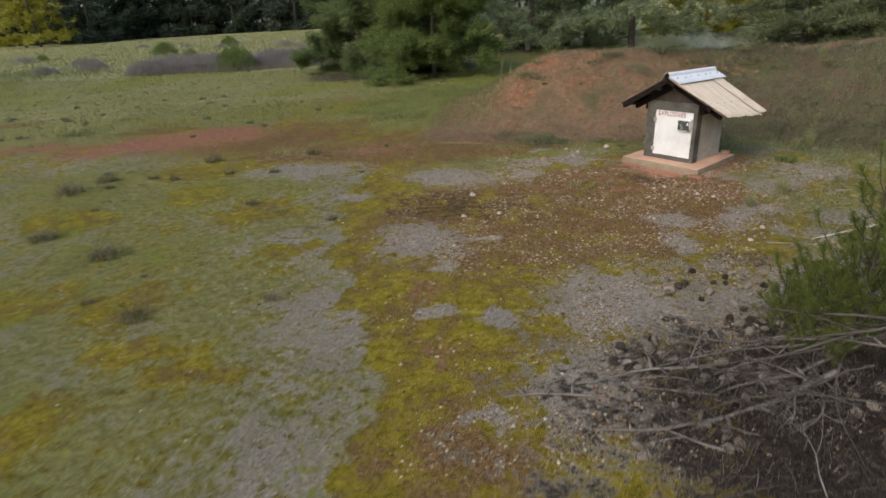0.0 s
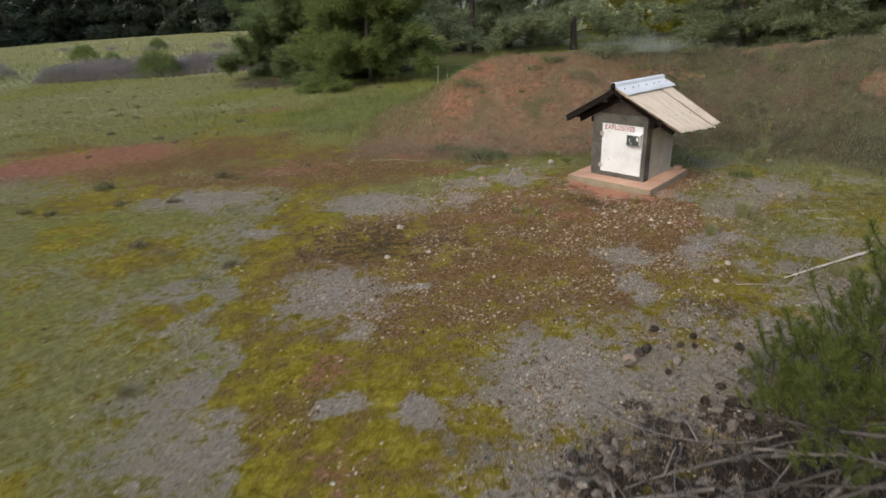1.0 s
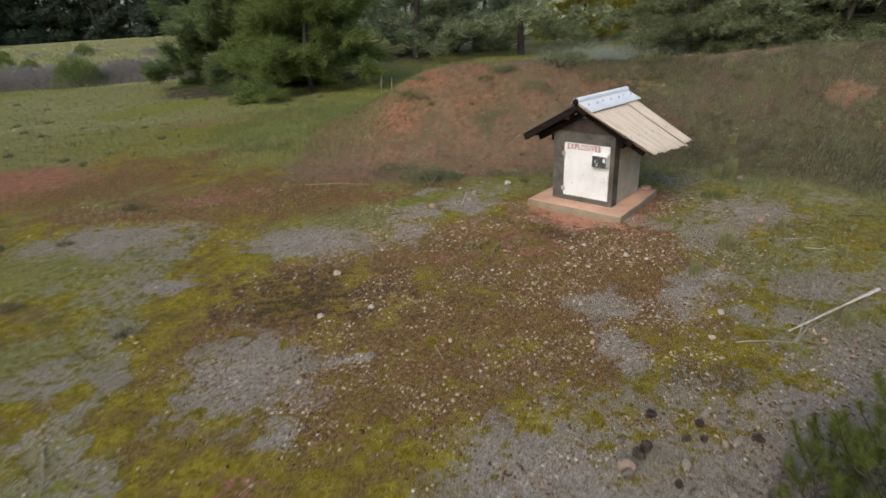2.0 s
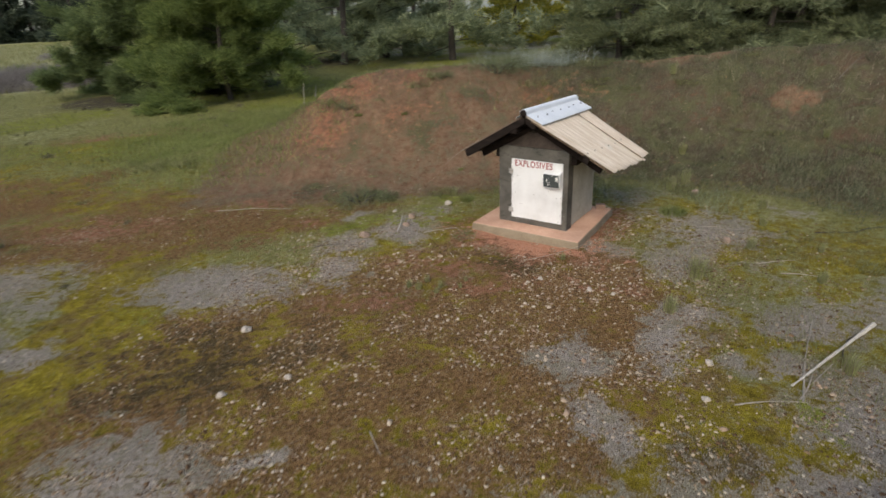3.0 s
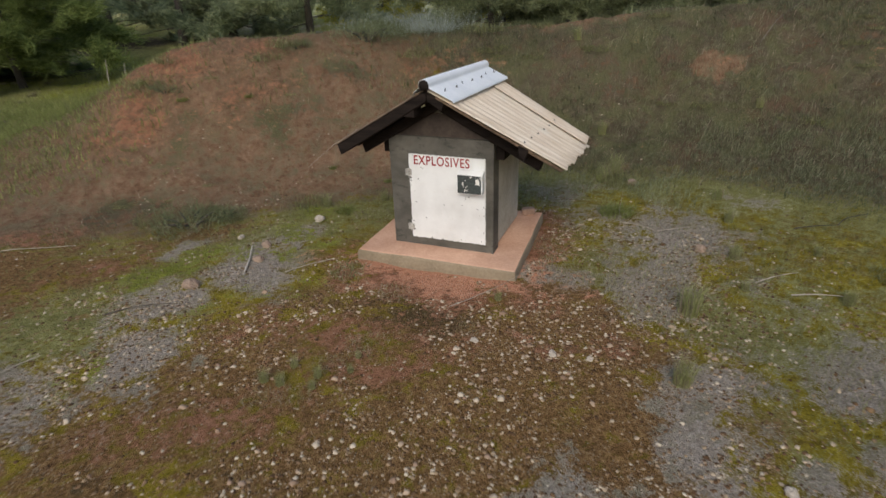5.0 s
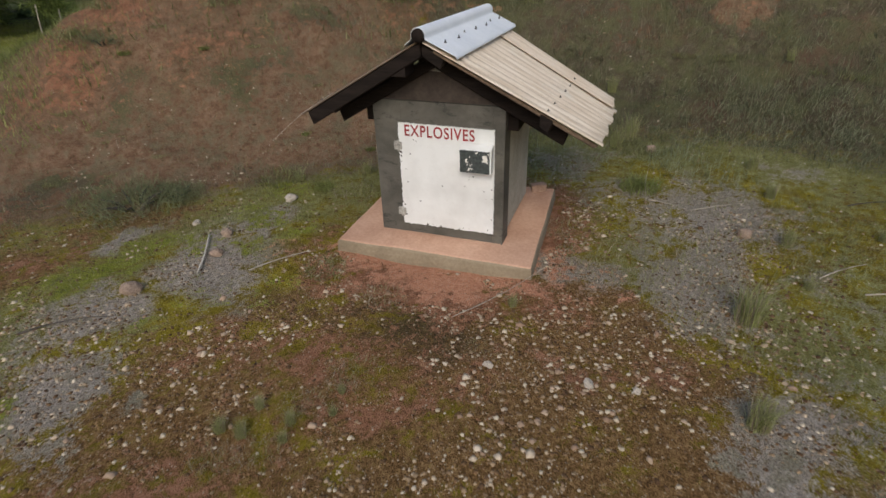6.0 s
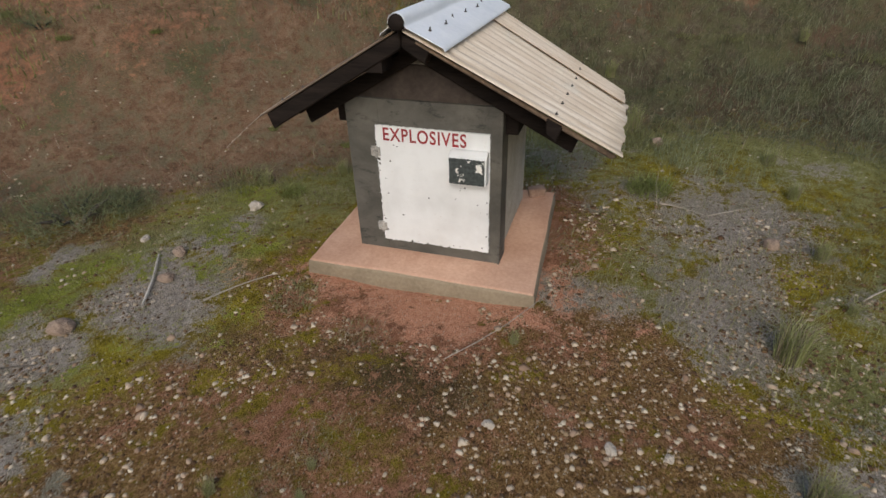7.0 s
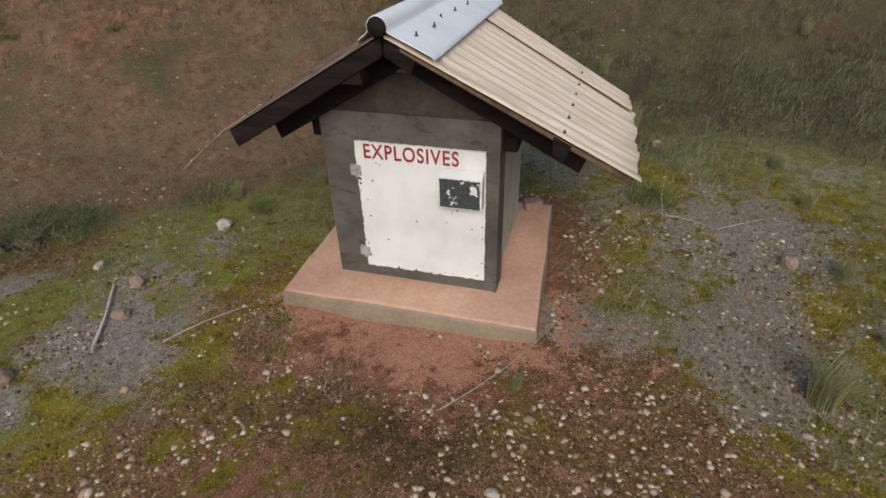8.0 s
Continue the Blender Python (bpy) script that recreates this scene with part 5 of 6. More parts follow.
def dead_branch(seed, x, y, z, yaw, length, r0, rise=0.0, forks=5):
    """A bare fallen branch: a bent main stem with thinner forks, as one mesh."""
    r = random.Random(seed)
    tubes = []

    def grow(p, yaw, pitch, length, rad, depth):
        pts, radii, steps = [p.copy()], [rad], 7
        for k in range(steps):
            yaw += r.uniform(-0.22, 0.22)
            pitch += r.uniform(-0.16, 0.12)
            p = p + Vector((math.cos(yaw) * math.cos(pitch), math.sin(yaw) * math.cos(pitch), math.sin(pitch))) * (length / steps)
            p.z = max(p.z, float(land(p.x, p.y)) + rad * 0.8)
            pts.append(p.copy())
            radii.append(rad * (1 - 0.75 * (k + 1) / steps))
            if depth < 2 and k > 0 and r.random() < forks / 6:
                grow(p, yaw + r.choice((-1, 1)) * r.uniform(0.5, 1.1), pitch + r.uniform(-0.3, 0.5), length * r.uniform(0.25, 0.5), radii[-1] * 0.7, depth + 1)
        tubes.append(tube(pts, radii, 6 if depth == 0 else 4))

    grow(at_ground(x, y) + Vector((0, 0, z)), yaw, rise, length, r0, 0)
    ob = join_tubes("fallen_branch", tubes, TWIG if seed % 3 else BRANCH)
    return tagged(ob, "bare grey fallen pine branch in a tangled heap", "branch", "heap of dead branches")


for k, (x, y, z, yaw, length, rad, rise) in enumerate([(2.75, 1.50, 0.20, 3.30, 1.25, 0.009, -0.10), (2.65, 1.15, 0.36, 3.0, 1.05, 0.009, -0.2), (1.75, 1.30, 0.02, 3.15, 0.55, 0.007, 0.0), (2.6, 0.85, 0.45, 2.7, 0.9, 0.009, -0.2),
                                                       (1.95, 1.0, 0.16, 3.05, 0.75, 0.0045, -0.15), (2.9, 1.85, 0.12, 3.15, 1.2, 0.007, 0.0), (2.5, 1.25, 0.3, 2.6, 0.8, 0.008, 0.1)]):
    dead_branch(k + 1, x, y, z, yaw, length, rad, rise, 3)
for k in range(40):
    a, d = place.uniform(0, 6.28), place.uniform(0.0, 0.8)
    dead_branch(k + 40, 2.10 + d * math.cos(a), 1.15 + d * math.sin(a), place.uniform(0.02, 0.42) * (1 - d * 0.8), place.uniform(1.5, 4.6), place.uniform(0.25, 0.6), place.uniform(0.0028, 0.0062), place.uniform(-0.3, 0.3), 4)


def bare_limb(points, r0, r1, label):
    """A long bare limb that lies on or over the heap, with a few short snapped side twigs."""
    r = random.Random(int(points[0][0] * 100))
    pts = [Vector(p) for p in points]
    for p in pts:
        p.z = max(p.z, float(land(p.x, p.y)) + r0)
    tubes = []
    fine = [pts[k].lerp(pts[k + 1], i / 4) for k in range(len(pts) - 1) for i in range(4)] + [pts[-1]]
    fine = [p + Vector(noise.noise_vector(p * 4)) * 0.022 for p in fine]
    n = len(fine)
    tubes.append(tube(fine, [r0 + (r1 - r0) * k / (n - 1) for k in range(n)], 7))
    for k in range(2, n - 1, 2):
        way = Vector((r.uniform(-1, 1), r.uniform(-1, 1), r.uniform(-0.1, 0.7))).normalized()
        long = r.uniform(0.05, 0.16)
        tubes.append(tube([fine[k], fine[k] + way * long * 0.6, fine[k] + way * long + Vector((0, 0, -0.02))], [r1, r1 * 0.7, r1 * 0.3], 4))
    return tagged(join_tubes("bare_limb", tubes, BRANCH), label, "branch", "heap of dead branches")


for points, r0, r1 in [([(0.72, 1.35, 0.02), (0.94, 1.36, 0.03), (1.16, 1.37, 0.04)], 0.0045, 0.008), ([(1.09, 1.46, 0.05), (1.47, 1.51, 0.09), (1.87, 1.53, 0.12)], 0.006, 0.009),
                       ([(1.13, 1.08, 0.04), (1.45, 1.07, 0.08), (1.72, 1.10, 0.14), (1.97, 1.16, 0.20), (2.22, 1.27, 0.28)], 0.006, 0.014), ([(2.06, 1.64, 0.20), (2.29, 1.52, 0.30), (2.47, 1.37, 0.35), (2.7, 1.2, 0.4)], 0.006, 0.009),
                       ([(1.54, 2.11, 0.02), (1.74, 1.97, 0.03), (2.0, 1.85, 0.05), (2.3, 1.82, 0.1)], 0.004, 0.007), ([(1.55, 1.62, 0.04), (1.90, 1.70, 0.08), (2.3, 1.66, 0.16)], 0.005, 0.008),
                       ([(1.75, 1.32, 0.10), (2.1, 1.36, 0.2), (2.45, 1.50, 0.28)], 0.007, 0.012), ([(2.42, 1.18, 0.42), (2.36, 1.02, 0.30), (2.32, 0.88, 0.18)], 0.006, 0.004)]:
    bare_limb(points, r0, r1, "bleached bare limb lying across a heap of twigs")


def cone_mesh(seed, material):
    """An open pine cone: rings of thick scales round an egg-shaped core."""
    r = random.Random(seed)
    verts, faces = [], []
    core, cf = tube([(0, 0, -0.5), (0, 0, -0.3), (0, 0, 0.1), (0, 0, 0.5)], [0.12, 0.26, 0.22, 0.03], 8)
    verts += [tuple(v) for v in core]
    faces += cf
    for ring in range(7):
        z = -0.42 + ring * 0.14
        rad = 0.44 * math.sin(math.pi * (0.18 + 0.72 * ring / 7)) ** 0.7
        n = 8 if ring < 5 else 5
        for k in range(n):
            a = 2 * math.pi * (k + 0.5 * (ring % 2)) / n + r.uniform(-0.1, 0.1)
            w, out, up = 0.11, rad * r.uniform(0.9, 1.15), z + 0.10 + r.uniform(-0.02, 0.04)
            c, s = math.cos(a), math.sin(a)
            o = len(verts)
            for rr, ww, zz in ((0.15, 0.05, z), (out * 0.8, w, up - 0.03), (out, w * 0.5, up + 0.03), (out * 0.8, w, up + 0.02)):
                verts += [(rr * c - ww * s, rr * s + ww * c, zz), (rr * c + ww * s, rr * s - ww * c, zz)]
            faces += [(o, o + 1, o + 3, o + 2), (o + 2, o + 3, o + 5, o + 4), (o + 4, o + 5, o + 7, o + 6), (o + 6, o + 7, o + 1, o)]
    ob = raw("pine_cone", verts, faces, material)
    me = ob.data
    bpy.data.objects.remove(ob)
    return me


rough = scatter(rng, 34000, 1.1, 4.2, 0.2, 3.4, lambda x, y, c: soft(c["litter"], 0.48, 0.75) * 0.9)
rough[:, 2] += 0.05 * rng.random(len(rough))
grass_stuff("twig_litter", rng, rough, 0.015, 0.085, 0.0045, tone_material("twig_litter", (0.0, (0.018, 0.014, 0.011)), (0.7, (0.055, 0.043, 0.034)), (1.0, (0.22, 0.185, 0.15))), "dark tangled litter of dead twigs and needles", 2.2, True)

CONES = [cone_mesh(1, CONE), cone_mesh(2, CONE), cone_mesh(3, OLD_CONE)]
for k in range(190):
    if k < 120:
        a, d = place.uniform(0, 6.28), place.uniform(0, 0.80)
        x, y, up = 1.95 + d * math.cos(a), 1.42 + d * math.sin(a) * 0.8, 0
    elif k < 160:
        x, y, up = place.uniform(1.75, 2.8), place.uniform(1.9, 2.9), 0
    else:
        x, y, up = place.uniform(1.2, 1.7), place.uniform(0.9, 1.9), 0
    size = place.uniform(0.036, 0.060)
    ob = new("pine_cone", CONES[2 if k % 5 < 3 else k % 2])
    ob.matrix_basis = Matrix.Translation(at_ground(x, y) + Vector((0, 0, size * 0.33 + (0.022 if k < 120 and k % 3 else 0.0)))) @ pose(0, 0, 0, place.uniform(50, 120), place.uniform(0, 360), place.uniform(0, 360)) @ Matrix.Scale(size, 4)
    tagged(ob, "bleached open pine cone on the ground" if k % 5 < 3 else "dark open pine cone lying among dead twigs", "pine cone", "fallen pine cones")


def needle_spray(r, base, way, length, count, needle, width):
    """Needles that stand out round a shoot, pointing forwards."""
    way = way.normalized()
    a = way.orthogonal().normalized()
    b = way.cross(a)
    verts = []
    for k in range(count):
        f, w = r.random() ** 0.8, r.uniform(0, 6.283)
        p = base + way * (length * f)
        d = (way * r.uniform(0.4, 1.1) + (a * math.cos(w) + b * math.sin(w)) * r.uniform(0.5, 1.0)).normalized() * needle * r.uniform(0.7, 1.1)
        s = d.cross(Vector((r.uniform(-1, 1), r.uniform(-1, 1), r.uniform(-1, 1)))).normalized() * width / 2
        verts += [p - s, p + s, p + d]
    return verts


def young_pine(name, seed, height, whorls, label):
    """An open young pine: whorls of thin rising branches, each with brushes of long needles at its upturned tips."""
    r = random.Random(seed)
    base = tagged(empty(name, Matrix.Translation((0, 0, -50))), label, "young pine", "young pines by the branch heap")
    tubes, verts = [], []
    bend = Vector((r.uniform(-0.12, 0.12), r.uniform(-0.12, 0.12), 0))
    stem_at = lambda f: Vector((bend.x * f * f, bend.y * f * f, f)) * height
    tubes.append(tube([stem_at(f) for f in (0, 0.25, 0.5, 0.75, 0.97)], [0.006 + 0.006 * height, 0.005 + 0.004 * height, 0.006, 0.004, 0.002], 6))
    for w in range(whorls):
        f = 0.12 + 0.78 * (w + r.uniform(-0.2, 0.2)) / whorls
        count = r.choice((3, 4, 5))
        spin = r.uniform(0, 6.283)
        for k in range(count):
            start = stem_at(max(f, 0.05))
            a = spin + 6.283 * k / count + r.uniform(-0.35, 0.35)
            out = Vector((math.cos(a), math.sin(a), 0))
            reach = (0.08 + 0.24 * height * (1.05 - f)) * r.uniform(0.6, 1.1)
            mid = start + out * reach * 0.55 + Vector((0, 0, reach * 0.22))
            tip = start + out * reach + Vector((0, 0, reach * r.uniform(0.55, 0.95)))
            way = ((tip - mid).normalized() + Vector((0, 0, 0.55))).normalized()
            tubes.append(tube([start, mid, tip, tip + way * 0.07], [0.0042, 0.0032, 0.0024, 0.001], 4))
            verts += needle_spray(r, mid, tip - mid, (tip - mid).length, 44, 0.050, 0.0026)
            verts += needle_spray(r, tip, way, 0.085, 130, 0.052, 0.0026)
            if r.random() < 0.6:
                side = (way + Vector((r.uniform(-0.8, 0.8), r.uniform(-0.8, 0.8), 0.1))).normalized()
                tubes.append(tube([mid, mid + side * 0.05, mid + side * 0.10], [0.0026, 0.002, 0.001], 3))
                verts += needle_spray(r, mid + side * 0.04, side, 0.07, 95, 0.048, 0.0026)
    verts += needle_spray(r, stem_at(0.86), stem_at(1) - stem_at(0.86), height * 0.14, 170, 0.055, 0.0026)
    stem = join_tubes("stem", tubes, TWIG)
    stem.parent = base
    needles = raw("needles", [tuple(v) for v in verts], np.arange(len(verts)).reshape(-1, 3), SHOOT)
    needles.parent = base
    return base


YOUNG = [young_pine("pine_seedling", 1, 0.34, 3, "small green pine seedling with brush-like needle tufts"), young_pine("pine_sapling", 2, 0.72, 5, "open green young pine with upright needle tufts"),
         young_pine("pine_sapling", 3, 1.12, 7, "open green pine sapling with upturned needle brushes")]
spots = [(2.70, 1.92, 2, 0.98), (2.86, 2.28, 1, 0.85), (2.62, 1.62, 1, 1.15), (3.05, 1.62, 2, 1.05), (3.15, 2.10, 1, 1.1), (2.70, 1.30, 2, 0.95), (2.45, 2.22, 0, 0.9), (2.66, 2.40, 0, 0.75), (2.32, 1.95, 0, 0.8), (2.56, 2.08, 0, 1.2), (2.42, 1.72, 0, 1.2),
         (2.95, 1.10, 2, 1.0), (3.45, 2.00, 1, 1.1), (2.50, 1.84, 0, 1.3), (2.25, 1.45, 0, 0.8), (2.48, 1.0, 0, 1.0), (2.80, 2.10, 1, 0.9), (2.90, 1.85, 1, 1.1)]
seen_first = set()
for x, y, k, size in spots:
    m = Matrix.Translation(at_ground(x, y, 0.01)) @ pose(0, 0, 0, 0, 0, x * 211 + y * 70)
    if k in seen_first:
        ob = copy_thing(YOUNG[k], m)
    else:
        seen_first.add(k)
        ob = YOUNG[k]
        ob.matrix_basis = m
    ob.scale = (size, size, size)

# ---- trees and bushes ----


def tree(name, seed, height, base_r, limb_from, spread_r, limbs, clumps, leaf, label, category="pine tree", blade=0.30, blade_w=0.035, per=7, low=0.5, dead=0, twigs=12):
    """A tapered, slightly bent trunk, limbs with side shoots, and a crown of many small sprays of needles, thick and thin in places."""
    r, g = random.Random(seed), np.random.default_rng(seed)
    base = tagged(empty(name, Matrix.Translation((0, 0, -80))), label, category)
    spine = [Vector((0.10 * height * 0.1 * math.sin(k * 0.9 + seed), 0.10 * height * 0.1 * math.cos(k * 1.1 + seed), height * k / 9 - (0.1 if k == 0 else 0))) for k in range(10)]
    tubes = [tube(spine, [base_r * (1.25 if k == 0 else 1) * (1 - k / 9.6) + 0.01 for k in range(10)], 9)]
    points = []
    for k in range(limbs):
        f = limb_from + (0.97 - limb_from) * (k + r.random()) / limbs
        z = f * height
        i = min(int(f * 9), 8)
        p = spine[i].lerp(spine[i + 1], f * 9 - i)
        a = k * 2.4 + r.uniform(-0.5, 0.5)
        reach = spread_r * (1 - f) ** 0.75 * r.uniform(0.65, 1.15) + 0.25
        rise = r.uniform(-0.15, 0.35) + 0.4 * f
        pts = [p]
        for s in range(1, 6):
            q = s / 5
            pts.append(p + Vector((math.cos(a + 0.25 * q * math.sin(k)), math.sin(a + 0.25 * q * math.sin(k)), 0)) * reach * q + Vector((0, 0, reach * (rise * q - 0.22 * q * q) + 0.05 * r.uniform(-1, 1))))
        rad = max(0.010, base_r * 0.17 * (1 - f))
        tubes.append(tube(pts, [rad * (1 - 0.85 * s / 5) for s in range(6)], 5))
        bare = k < dead
        for s in range(twigs):
            q = r.uniform(0.25, 1.0)
            j = min(int(q * 5), 4)
            o = pts[j].lerp(pts[j + 1], q * 5 - j)
            b = a + r.choice((-1, 1)) * r.uniform(0.4, 1.3)
            t = o + Vector((math.cos(b), math.sin(b), r.uniform(-0.2, 0.5))) * reach * r.uniform(0.12, 0.34)
            tubes.append(tube([o, o.lerp(t, 0.5) + Vector((0, 0, 0.02)), t], [rad * 0.28, rad * 0.2, 0.003], 3))
            if not bare:
                points += [(o.lerp(t, h), (t - o).normalized()) for h in (0.35, 0.7, 1.0)]
    trunk = join_tubes("trunk", tubes, BARK)
    trunk.parent = base
    # sprays
    n = clumps
    weight = np.array([1.0 + low * max(0.0, 4.0 - p[0].z) for p in points])
    pick = g.choice(len(points), n, p=weight / weight.sum())
    c = np.array([points[i][0] for i in pick]) + g.normal(0, blade * 0.42, (n, 3)) * np.array([1, 1, 0.7])
    c[:, 2] = np.maximum(c[:, 2], 0.06)
    keep = fractal(c[:, 0] + c[:, 2] * 0.7, c[:, 1] + c[:, 2] * 0.4, 0.9, seed) > 0.33
    c = c[keep]
    n = len(c)
    way = np.array([points[i][1] for i in pick])[keep] + np.array([0, 0, 0.25])
    d = way[:, None, :] + g.normal(0, 0.62, (n, per, 3))
    d /= np.linalg.norm(d, axis=2, keepdims=True)
    d *= (blade * g.uniform(0.5, 1.1, (n, per, 1)))
    s = np.cross(d, g.normal(0, 1, (n, per, 3)))
    s /= np.linalg.norm(s, axis=2, keepdims=True) + 1e-9
    s *= blade_w / 2
    o = c[:, None, :] + g.normal(0, blade * 0.15, (n, per, 3))
    v = np.stack([o - s, o + s, o + d], 2).reshape(-1, 3)
    tris = np.arange(n * per * 3).reshape(-1, 3)
    crown = raw("crown", v, tris, leaf)
    crown.parent = base
    return base


def plant(ob, x, y, size=1.0, turn=0.0, first=False):
    m = Matrix.Translation(at_ground(x, y, 0.02)) @ pose(0, 0, 0, 0, 0, turn)
    if first:
        ob.matrix_basis = m
    else:
        ob = copy_thing(ob, m)
    ob.scale = (size, size, size)
    return ob


def bush(name, seed, radius, height, clumps, leaf, label, blade=0.14, blade_w=0.010, per=8):
    """A low rounded bush: sprays over a lumpy dome on a few bare stems."""
    g = np.random.default_rng(seed)
    base = tagged(empty(name, Matrix.Translation((0, 0, -80))), label, "bush", "bushes along the field")
    a, f = g.uniform(0, 2 * np.pi, clumps), np.sqrt(g.random(clumps))
    lump = 0.7 + 0.6 * fractal(np.cos(a) * 3 + 9, np.sin(a) * 3 + f * 2, 1.0, seed)
    z = height * lump * np.sqrt(np.clip(1 - f ** 2, 0, 1)) * g.uniform(0.15, 1.0, clumps) ** 0.4
    c = np.stack([radius * lump * f * np.cos(a), radius * lump * f * np.sin(a), z], 1)
    d = np.array([0, 0, 0.8]) + c[:, None, :] / radius * 0.7 + g.normal(0, 0.85, (clumps, per, 3))
    d *= (blade * g.uniform(0.5, 1.1, (clumps, per, 1))) / np.linalg.norm(d, axis=2, keepdims=True)
    s = np.cross(d, g.normal(0, 1, (clumps, per, 3)))
    s *= blade_w / 2 / (np.linalg.norm(s, axis=2, keepdims=True) + 1e-9)
    o = c[:, None, :] + g.normal(0, blade * 0.3, (clumps, per, 3))
    crown = raw("crown", np.stack([o - s, o + s, o + d], 2).reshape(-1, 3), np.arange(clumps * per * 3).reshape(-1, 3), leaf)
    crown.parent = base
    stems = []
    for k in range(7):
        w = k * 0.9 + seed
        tip = Vector((math.cos(w) * radius * 0.6, math.sin(w) * radius * 0.6, height * 0.7))
        stems.append(tube([(0, 0, -0.05), tip * 0.5 + Vector((0, 0, height * 0.1)), tip], [0.018, 0.012, 0.004], 4))
    stem = join_tubes("stem", stems, TWIG)
    stem.parent = base
    return base


dense = tree("pine_tree", 11, 6.8, 0.11, 0.03, 1.75, 80, 15000, PINE, "dense dark green pine with foliage down to the grass", per=10, blade=0.24, blade_w=0.024, low=2.5)
light = tree("pine_tree", 23, 5.6, 0.055, 0.05, 1.85, 70, 10500, PINE_LIGHT, "lighter open pine with bare twigs low on its trunk", per=10, blade=0.24, blade_w=0.020, dead=2, low=2.8)
tall = tree("pine_tree", 37, 11.0, 0.12, 0.03, 3.0, 56, 2600, WOODS, "tall dull green woodland pine with dead lower branches", "pine tree", per=8, blade=0.34, blade_w=0.045, dead=2, low=3.0, twigs=5)
wide = tree("pine_tree", 41, 8.5, 0.14, 0.02, 3.0, 56, 2800, WOODS, "broad dull green woodland pine", "pine tree", per=8, blade=0.34, blade_w=0.045, dead=1, low=2.8, twigs=4)
mid = tree("pine_tree", 43, 6.0, 0.10, 0.012, 2.4, 60, 3600, BEHIND, "bushy green pine behind the earth bank", "pine tree", per=9, blade=0.22, blade_w=0.026, low=2.6, twigs=8)
far = tree("pine_tree", 47, 11.0, 0.18, 0.01, 3.6, 26, 1300, FAR_PINE, "dark pine standing in a distant row", "pine tree", per=6, blade=0.80, blade_w=0.17, low=1.6, twigs=1)
# no known species: the yellow crown stands in for sunlit leaves
gold = tree("wattle_tree", 53, 6.5, 0.10, 0.05, 2.8, 36, 2600, SUNLIT_LEAF, "yellow-green tree at the wood's edge with sunlight painted into its crown", "wattle tree", per=8, blade=0.28, blade_w=0.05)
shrub = bush("green_bush", 61, 0.62, 0.85, 700, PINE_LIGHT, "round green bush in dry heath")
heath = bush("heath_bush", 67, 0.9, 0.55, 480, MAUVE, "low mauve-grey dry heath bush")

spreading = bush("low_shrub", 71, 0.30, 0.13, 150, DULL, "low spreading dull green shrub at the foot of the mound", 0.08, 0.0035, 9)
plant(dense, -4.45, 19.3, 1.0, 20, True)
plant(light, -1.5, 16.5, 1.0, 40, True)
plant(dense, -3.0, 18.9, 0.9, 250)
plant(spreading, 1.20, 7.22, 1.0, 0, True)
for x, y, size in [(3.25, 9.15, 1.3), (3.45, 9.30, 1.1), (1.45, 7.30, 0.6), (2.5, 9.1, 0.6), (1.2, 8.9, 0.6)]:
    plant(spreading, x, y, size, x * 90)
plant(shrub, -10.4, 21.8, 1.15, 0, True)
plant(heath, -14.2, 22.0, 1.1, 0, True)
for k in range(26):
    f = k / 25
    plant(heath, -14.8 + 8.6 * f + 0.3 * math.sin(k * 2.7), 22.4 + 1.6 * f + 0.9 * math.sin(k * 1.9), 0.8 + 0.45 * (k * 37 % 10) / 10, k * 70)
plant(tall, 1.6, 24.5, 1.0, 0, True)
plant(wide, 3.3, 27.0, 1.0, 70, True)
plant(mid, 11.2, 13.8, 0.8, 15, True)
for x, y, size in [(9.3, 17.5, 0.9), (10.3, 15.4, 0.85), (12.4, 11.6, 0.85), (13.4, 9.4, 0.9), (14.4, 7.4, 0.9), (12.0, 15.6, 1.1)]:
    plant(mid, x, y, size, x * 61)
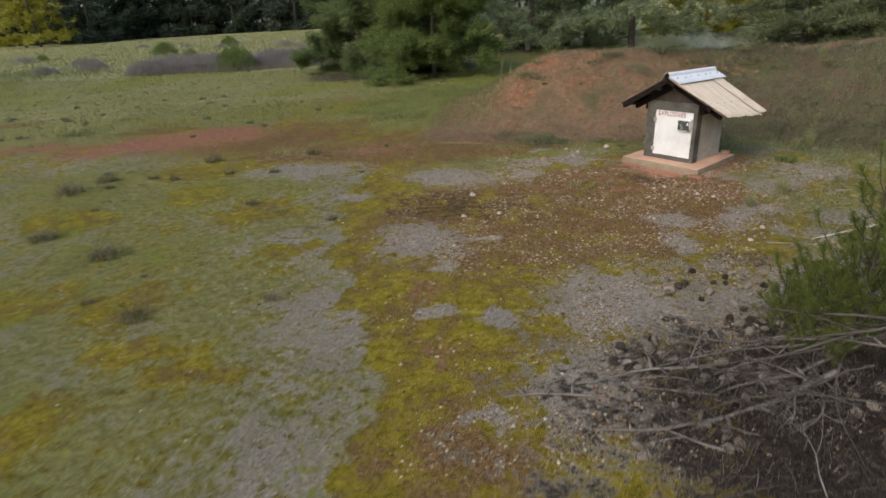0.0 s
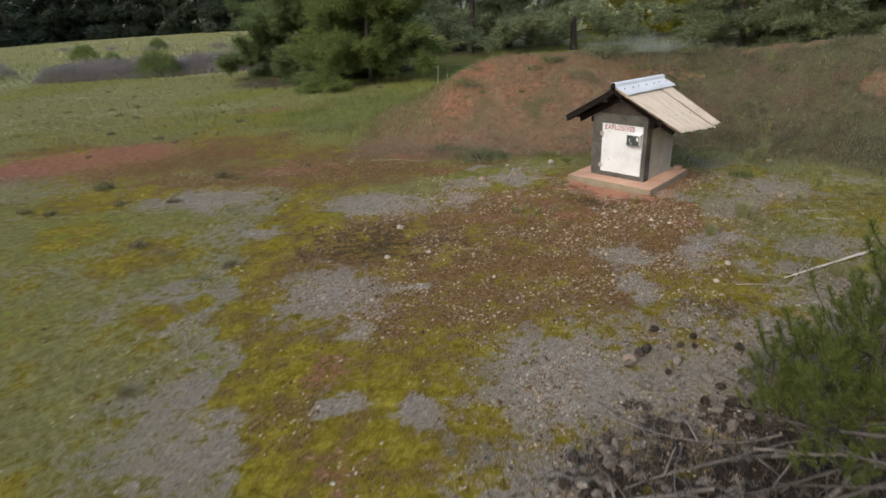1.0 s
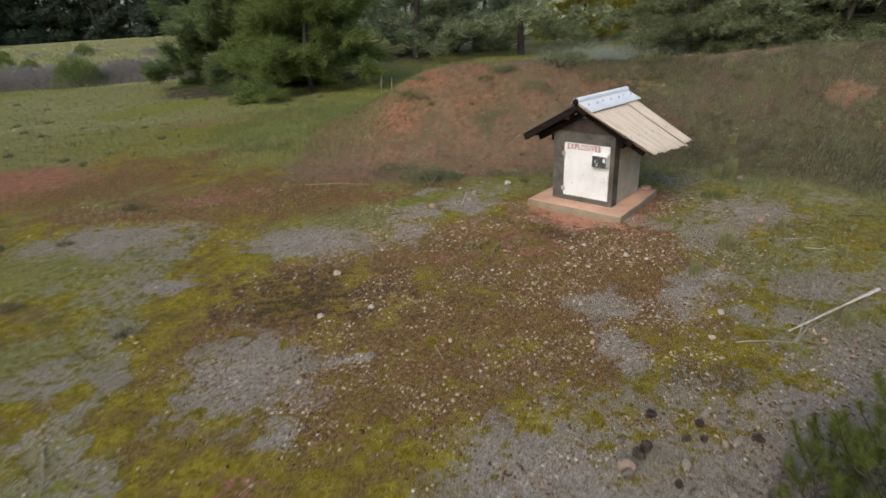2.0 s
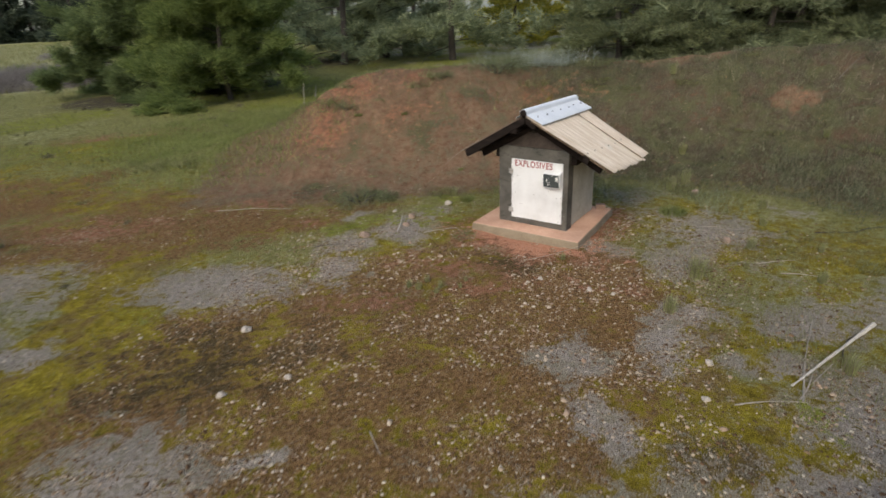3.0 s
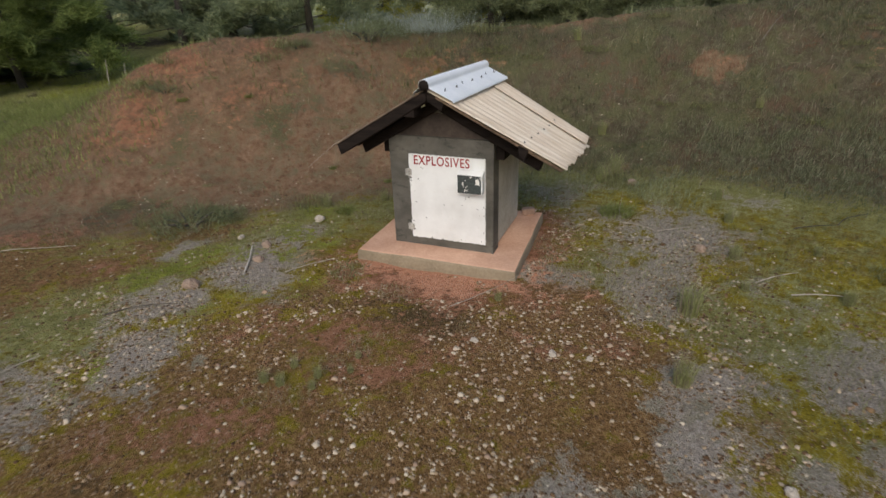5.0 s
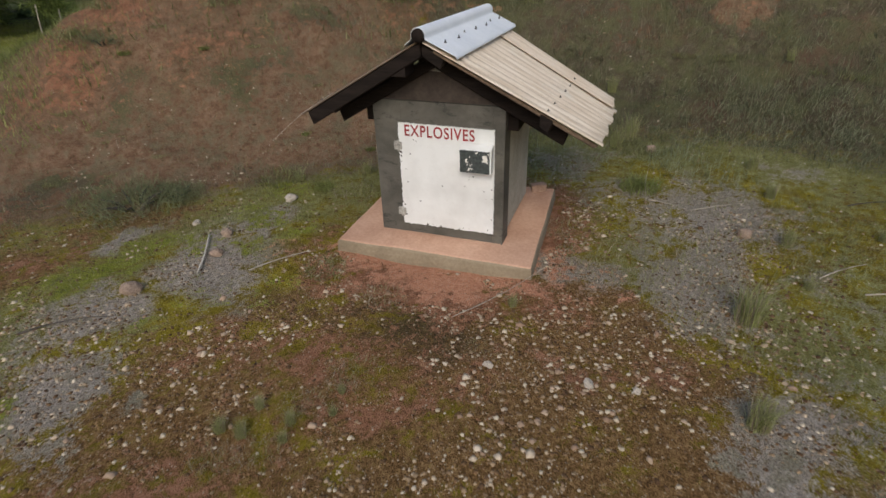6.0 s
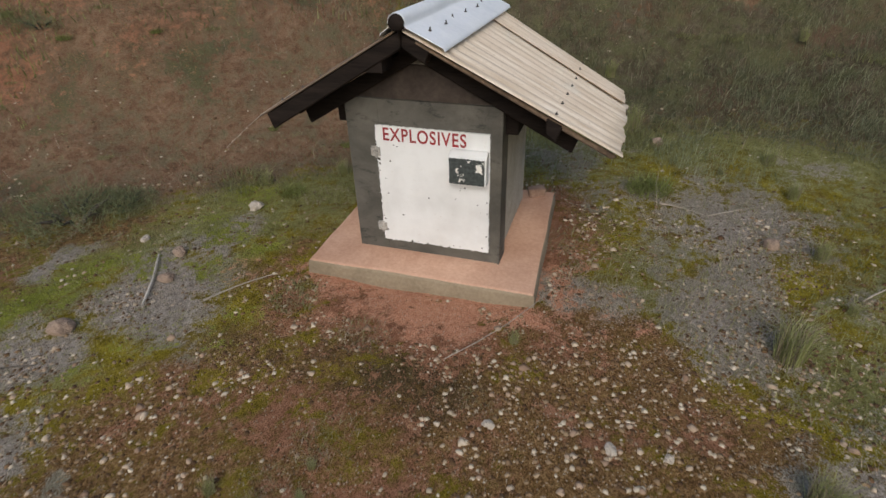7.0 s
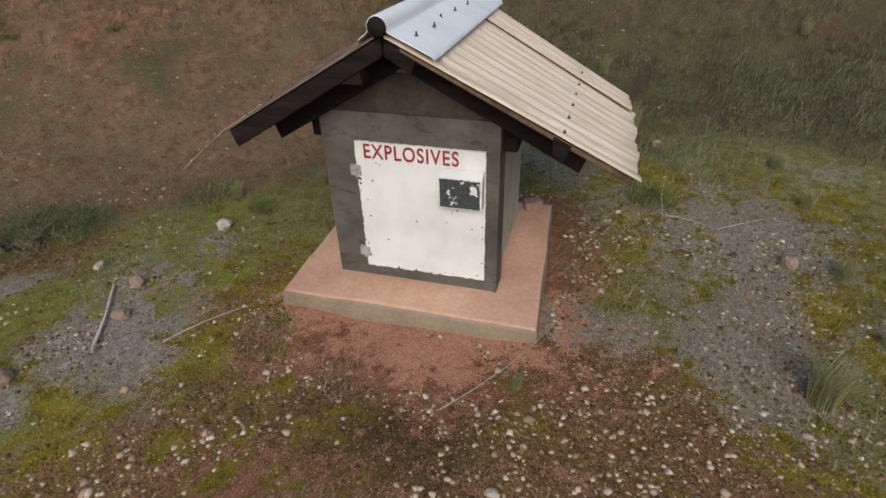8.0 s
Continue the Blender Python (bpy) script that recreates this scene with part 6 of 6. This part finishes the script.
plant(gold, 11.2, 32.5, 0.9, 30, True)
for x, y, k, size in [(-0.6, 27, 0, 1.0), (5.7, 23.6, 0, 0.95), (11.2, 20.0, 0, 1.0), (13.0, 17.2, 1, 1.0), (10.5, 16.2, 1, 0.8), (14.8, 13.5, 0, 1.0), (14.6, 12.2, 1, 0.9),
                      (16.5, 10.4, 1, 1.0), (15.5, 16.5, 0, 1.0), (18, 13, 1, 1.1), (12.5, 14.3, 1, 0.75), (16.8, 6.5, 0, 1.0), (18.5, 9, 1, 1.0), (-2.5, 31, 1, 1.0), (5.5, 33, 0, 1.0)]:
    plant((tall, wide)[k], x, y, size, x * 77 + y * 31)
for x, y, size in [(9.4, 27.5, 0.7), (12.8, 29.0, 0.8), (20, 19, 1.0), (19.5, 24, 1.0), (14.0, 24.0, 0.9)]:
    plant(gold, x, y, size, x * 40)
woods = random.Random(77)
for k in range(12):
    x = -6 + 40 * woods.random()
    y = 34 + 16 * woods.random() - max(0, x - 12) * 0.7
    # a gap in the woods lets the bright field beyond show through
    if abs(x - 1.3 - (y - 2.6) * 0.342) < 4.5:
        x += 9
    plant((tall, wide)[k % 2], x, y, woods.uniform(0.85, 1.25), k * 50)
# bushes scattered over the field
for k in range(26):
    plant((heath, shrub)[k % 3 == 0], woods.uniform(-34, -8), woods.uniform(23, 52), woods.uniform(0.5, 1.1), k * 70)
# the far side of the field
plant(far, -60, 80, 1.3, 10, True)
for k in range(70):
    f = k / 69
    x, y = -105 + 98 * f + woods.uniform(-2.5, 2.5), 70 + 22 * math.sin(f * 2.2) + woods.uniform(0, 9)
    plant(far, x, y, woods.uniform(1.0, 1.6), k * 47)
for x, y, size in [(-62, 72, 1.7), (-66, 74, 1.5)]:
    plant(gold, x, y, size, x * 9)
# unseen woods, added to close the sides that the walk leaves behind
for k in range(16):
    a = radians(150 + 230 * k / 15)
    plant(far, 1 + 32 * math.cos(a) + woods.uniform(-3, 3), 2 + 32 * math.sin(a) + woods.uniform(-3, 3), woods.uniform(0.9, 1.2), k * 53)
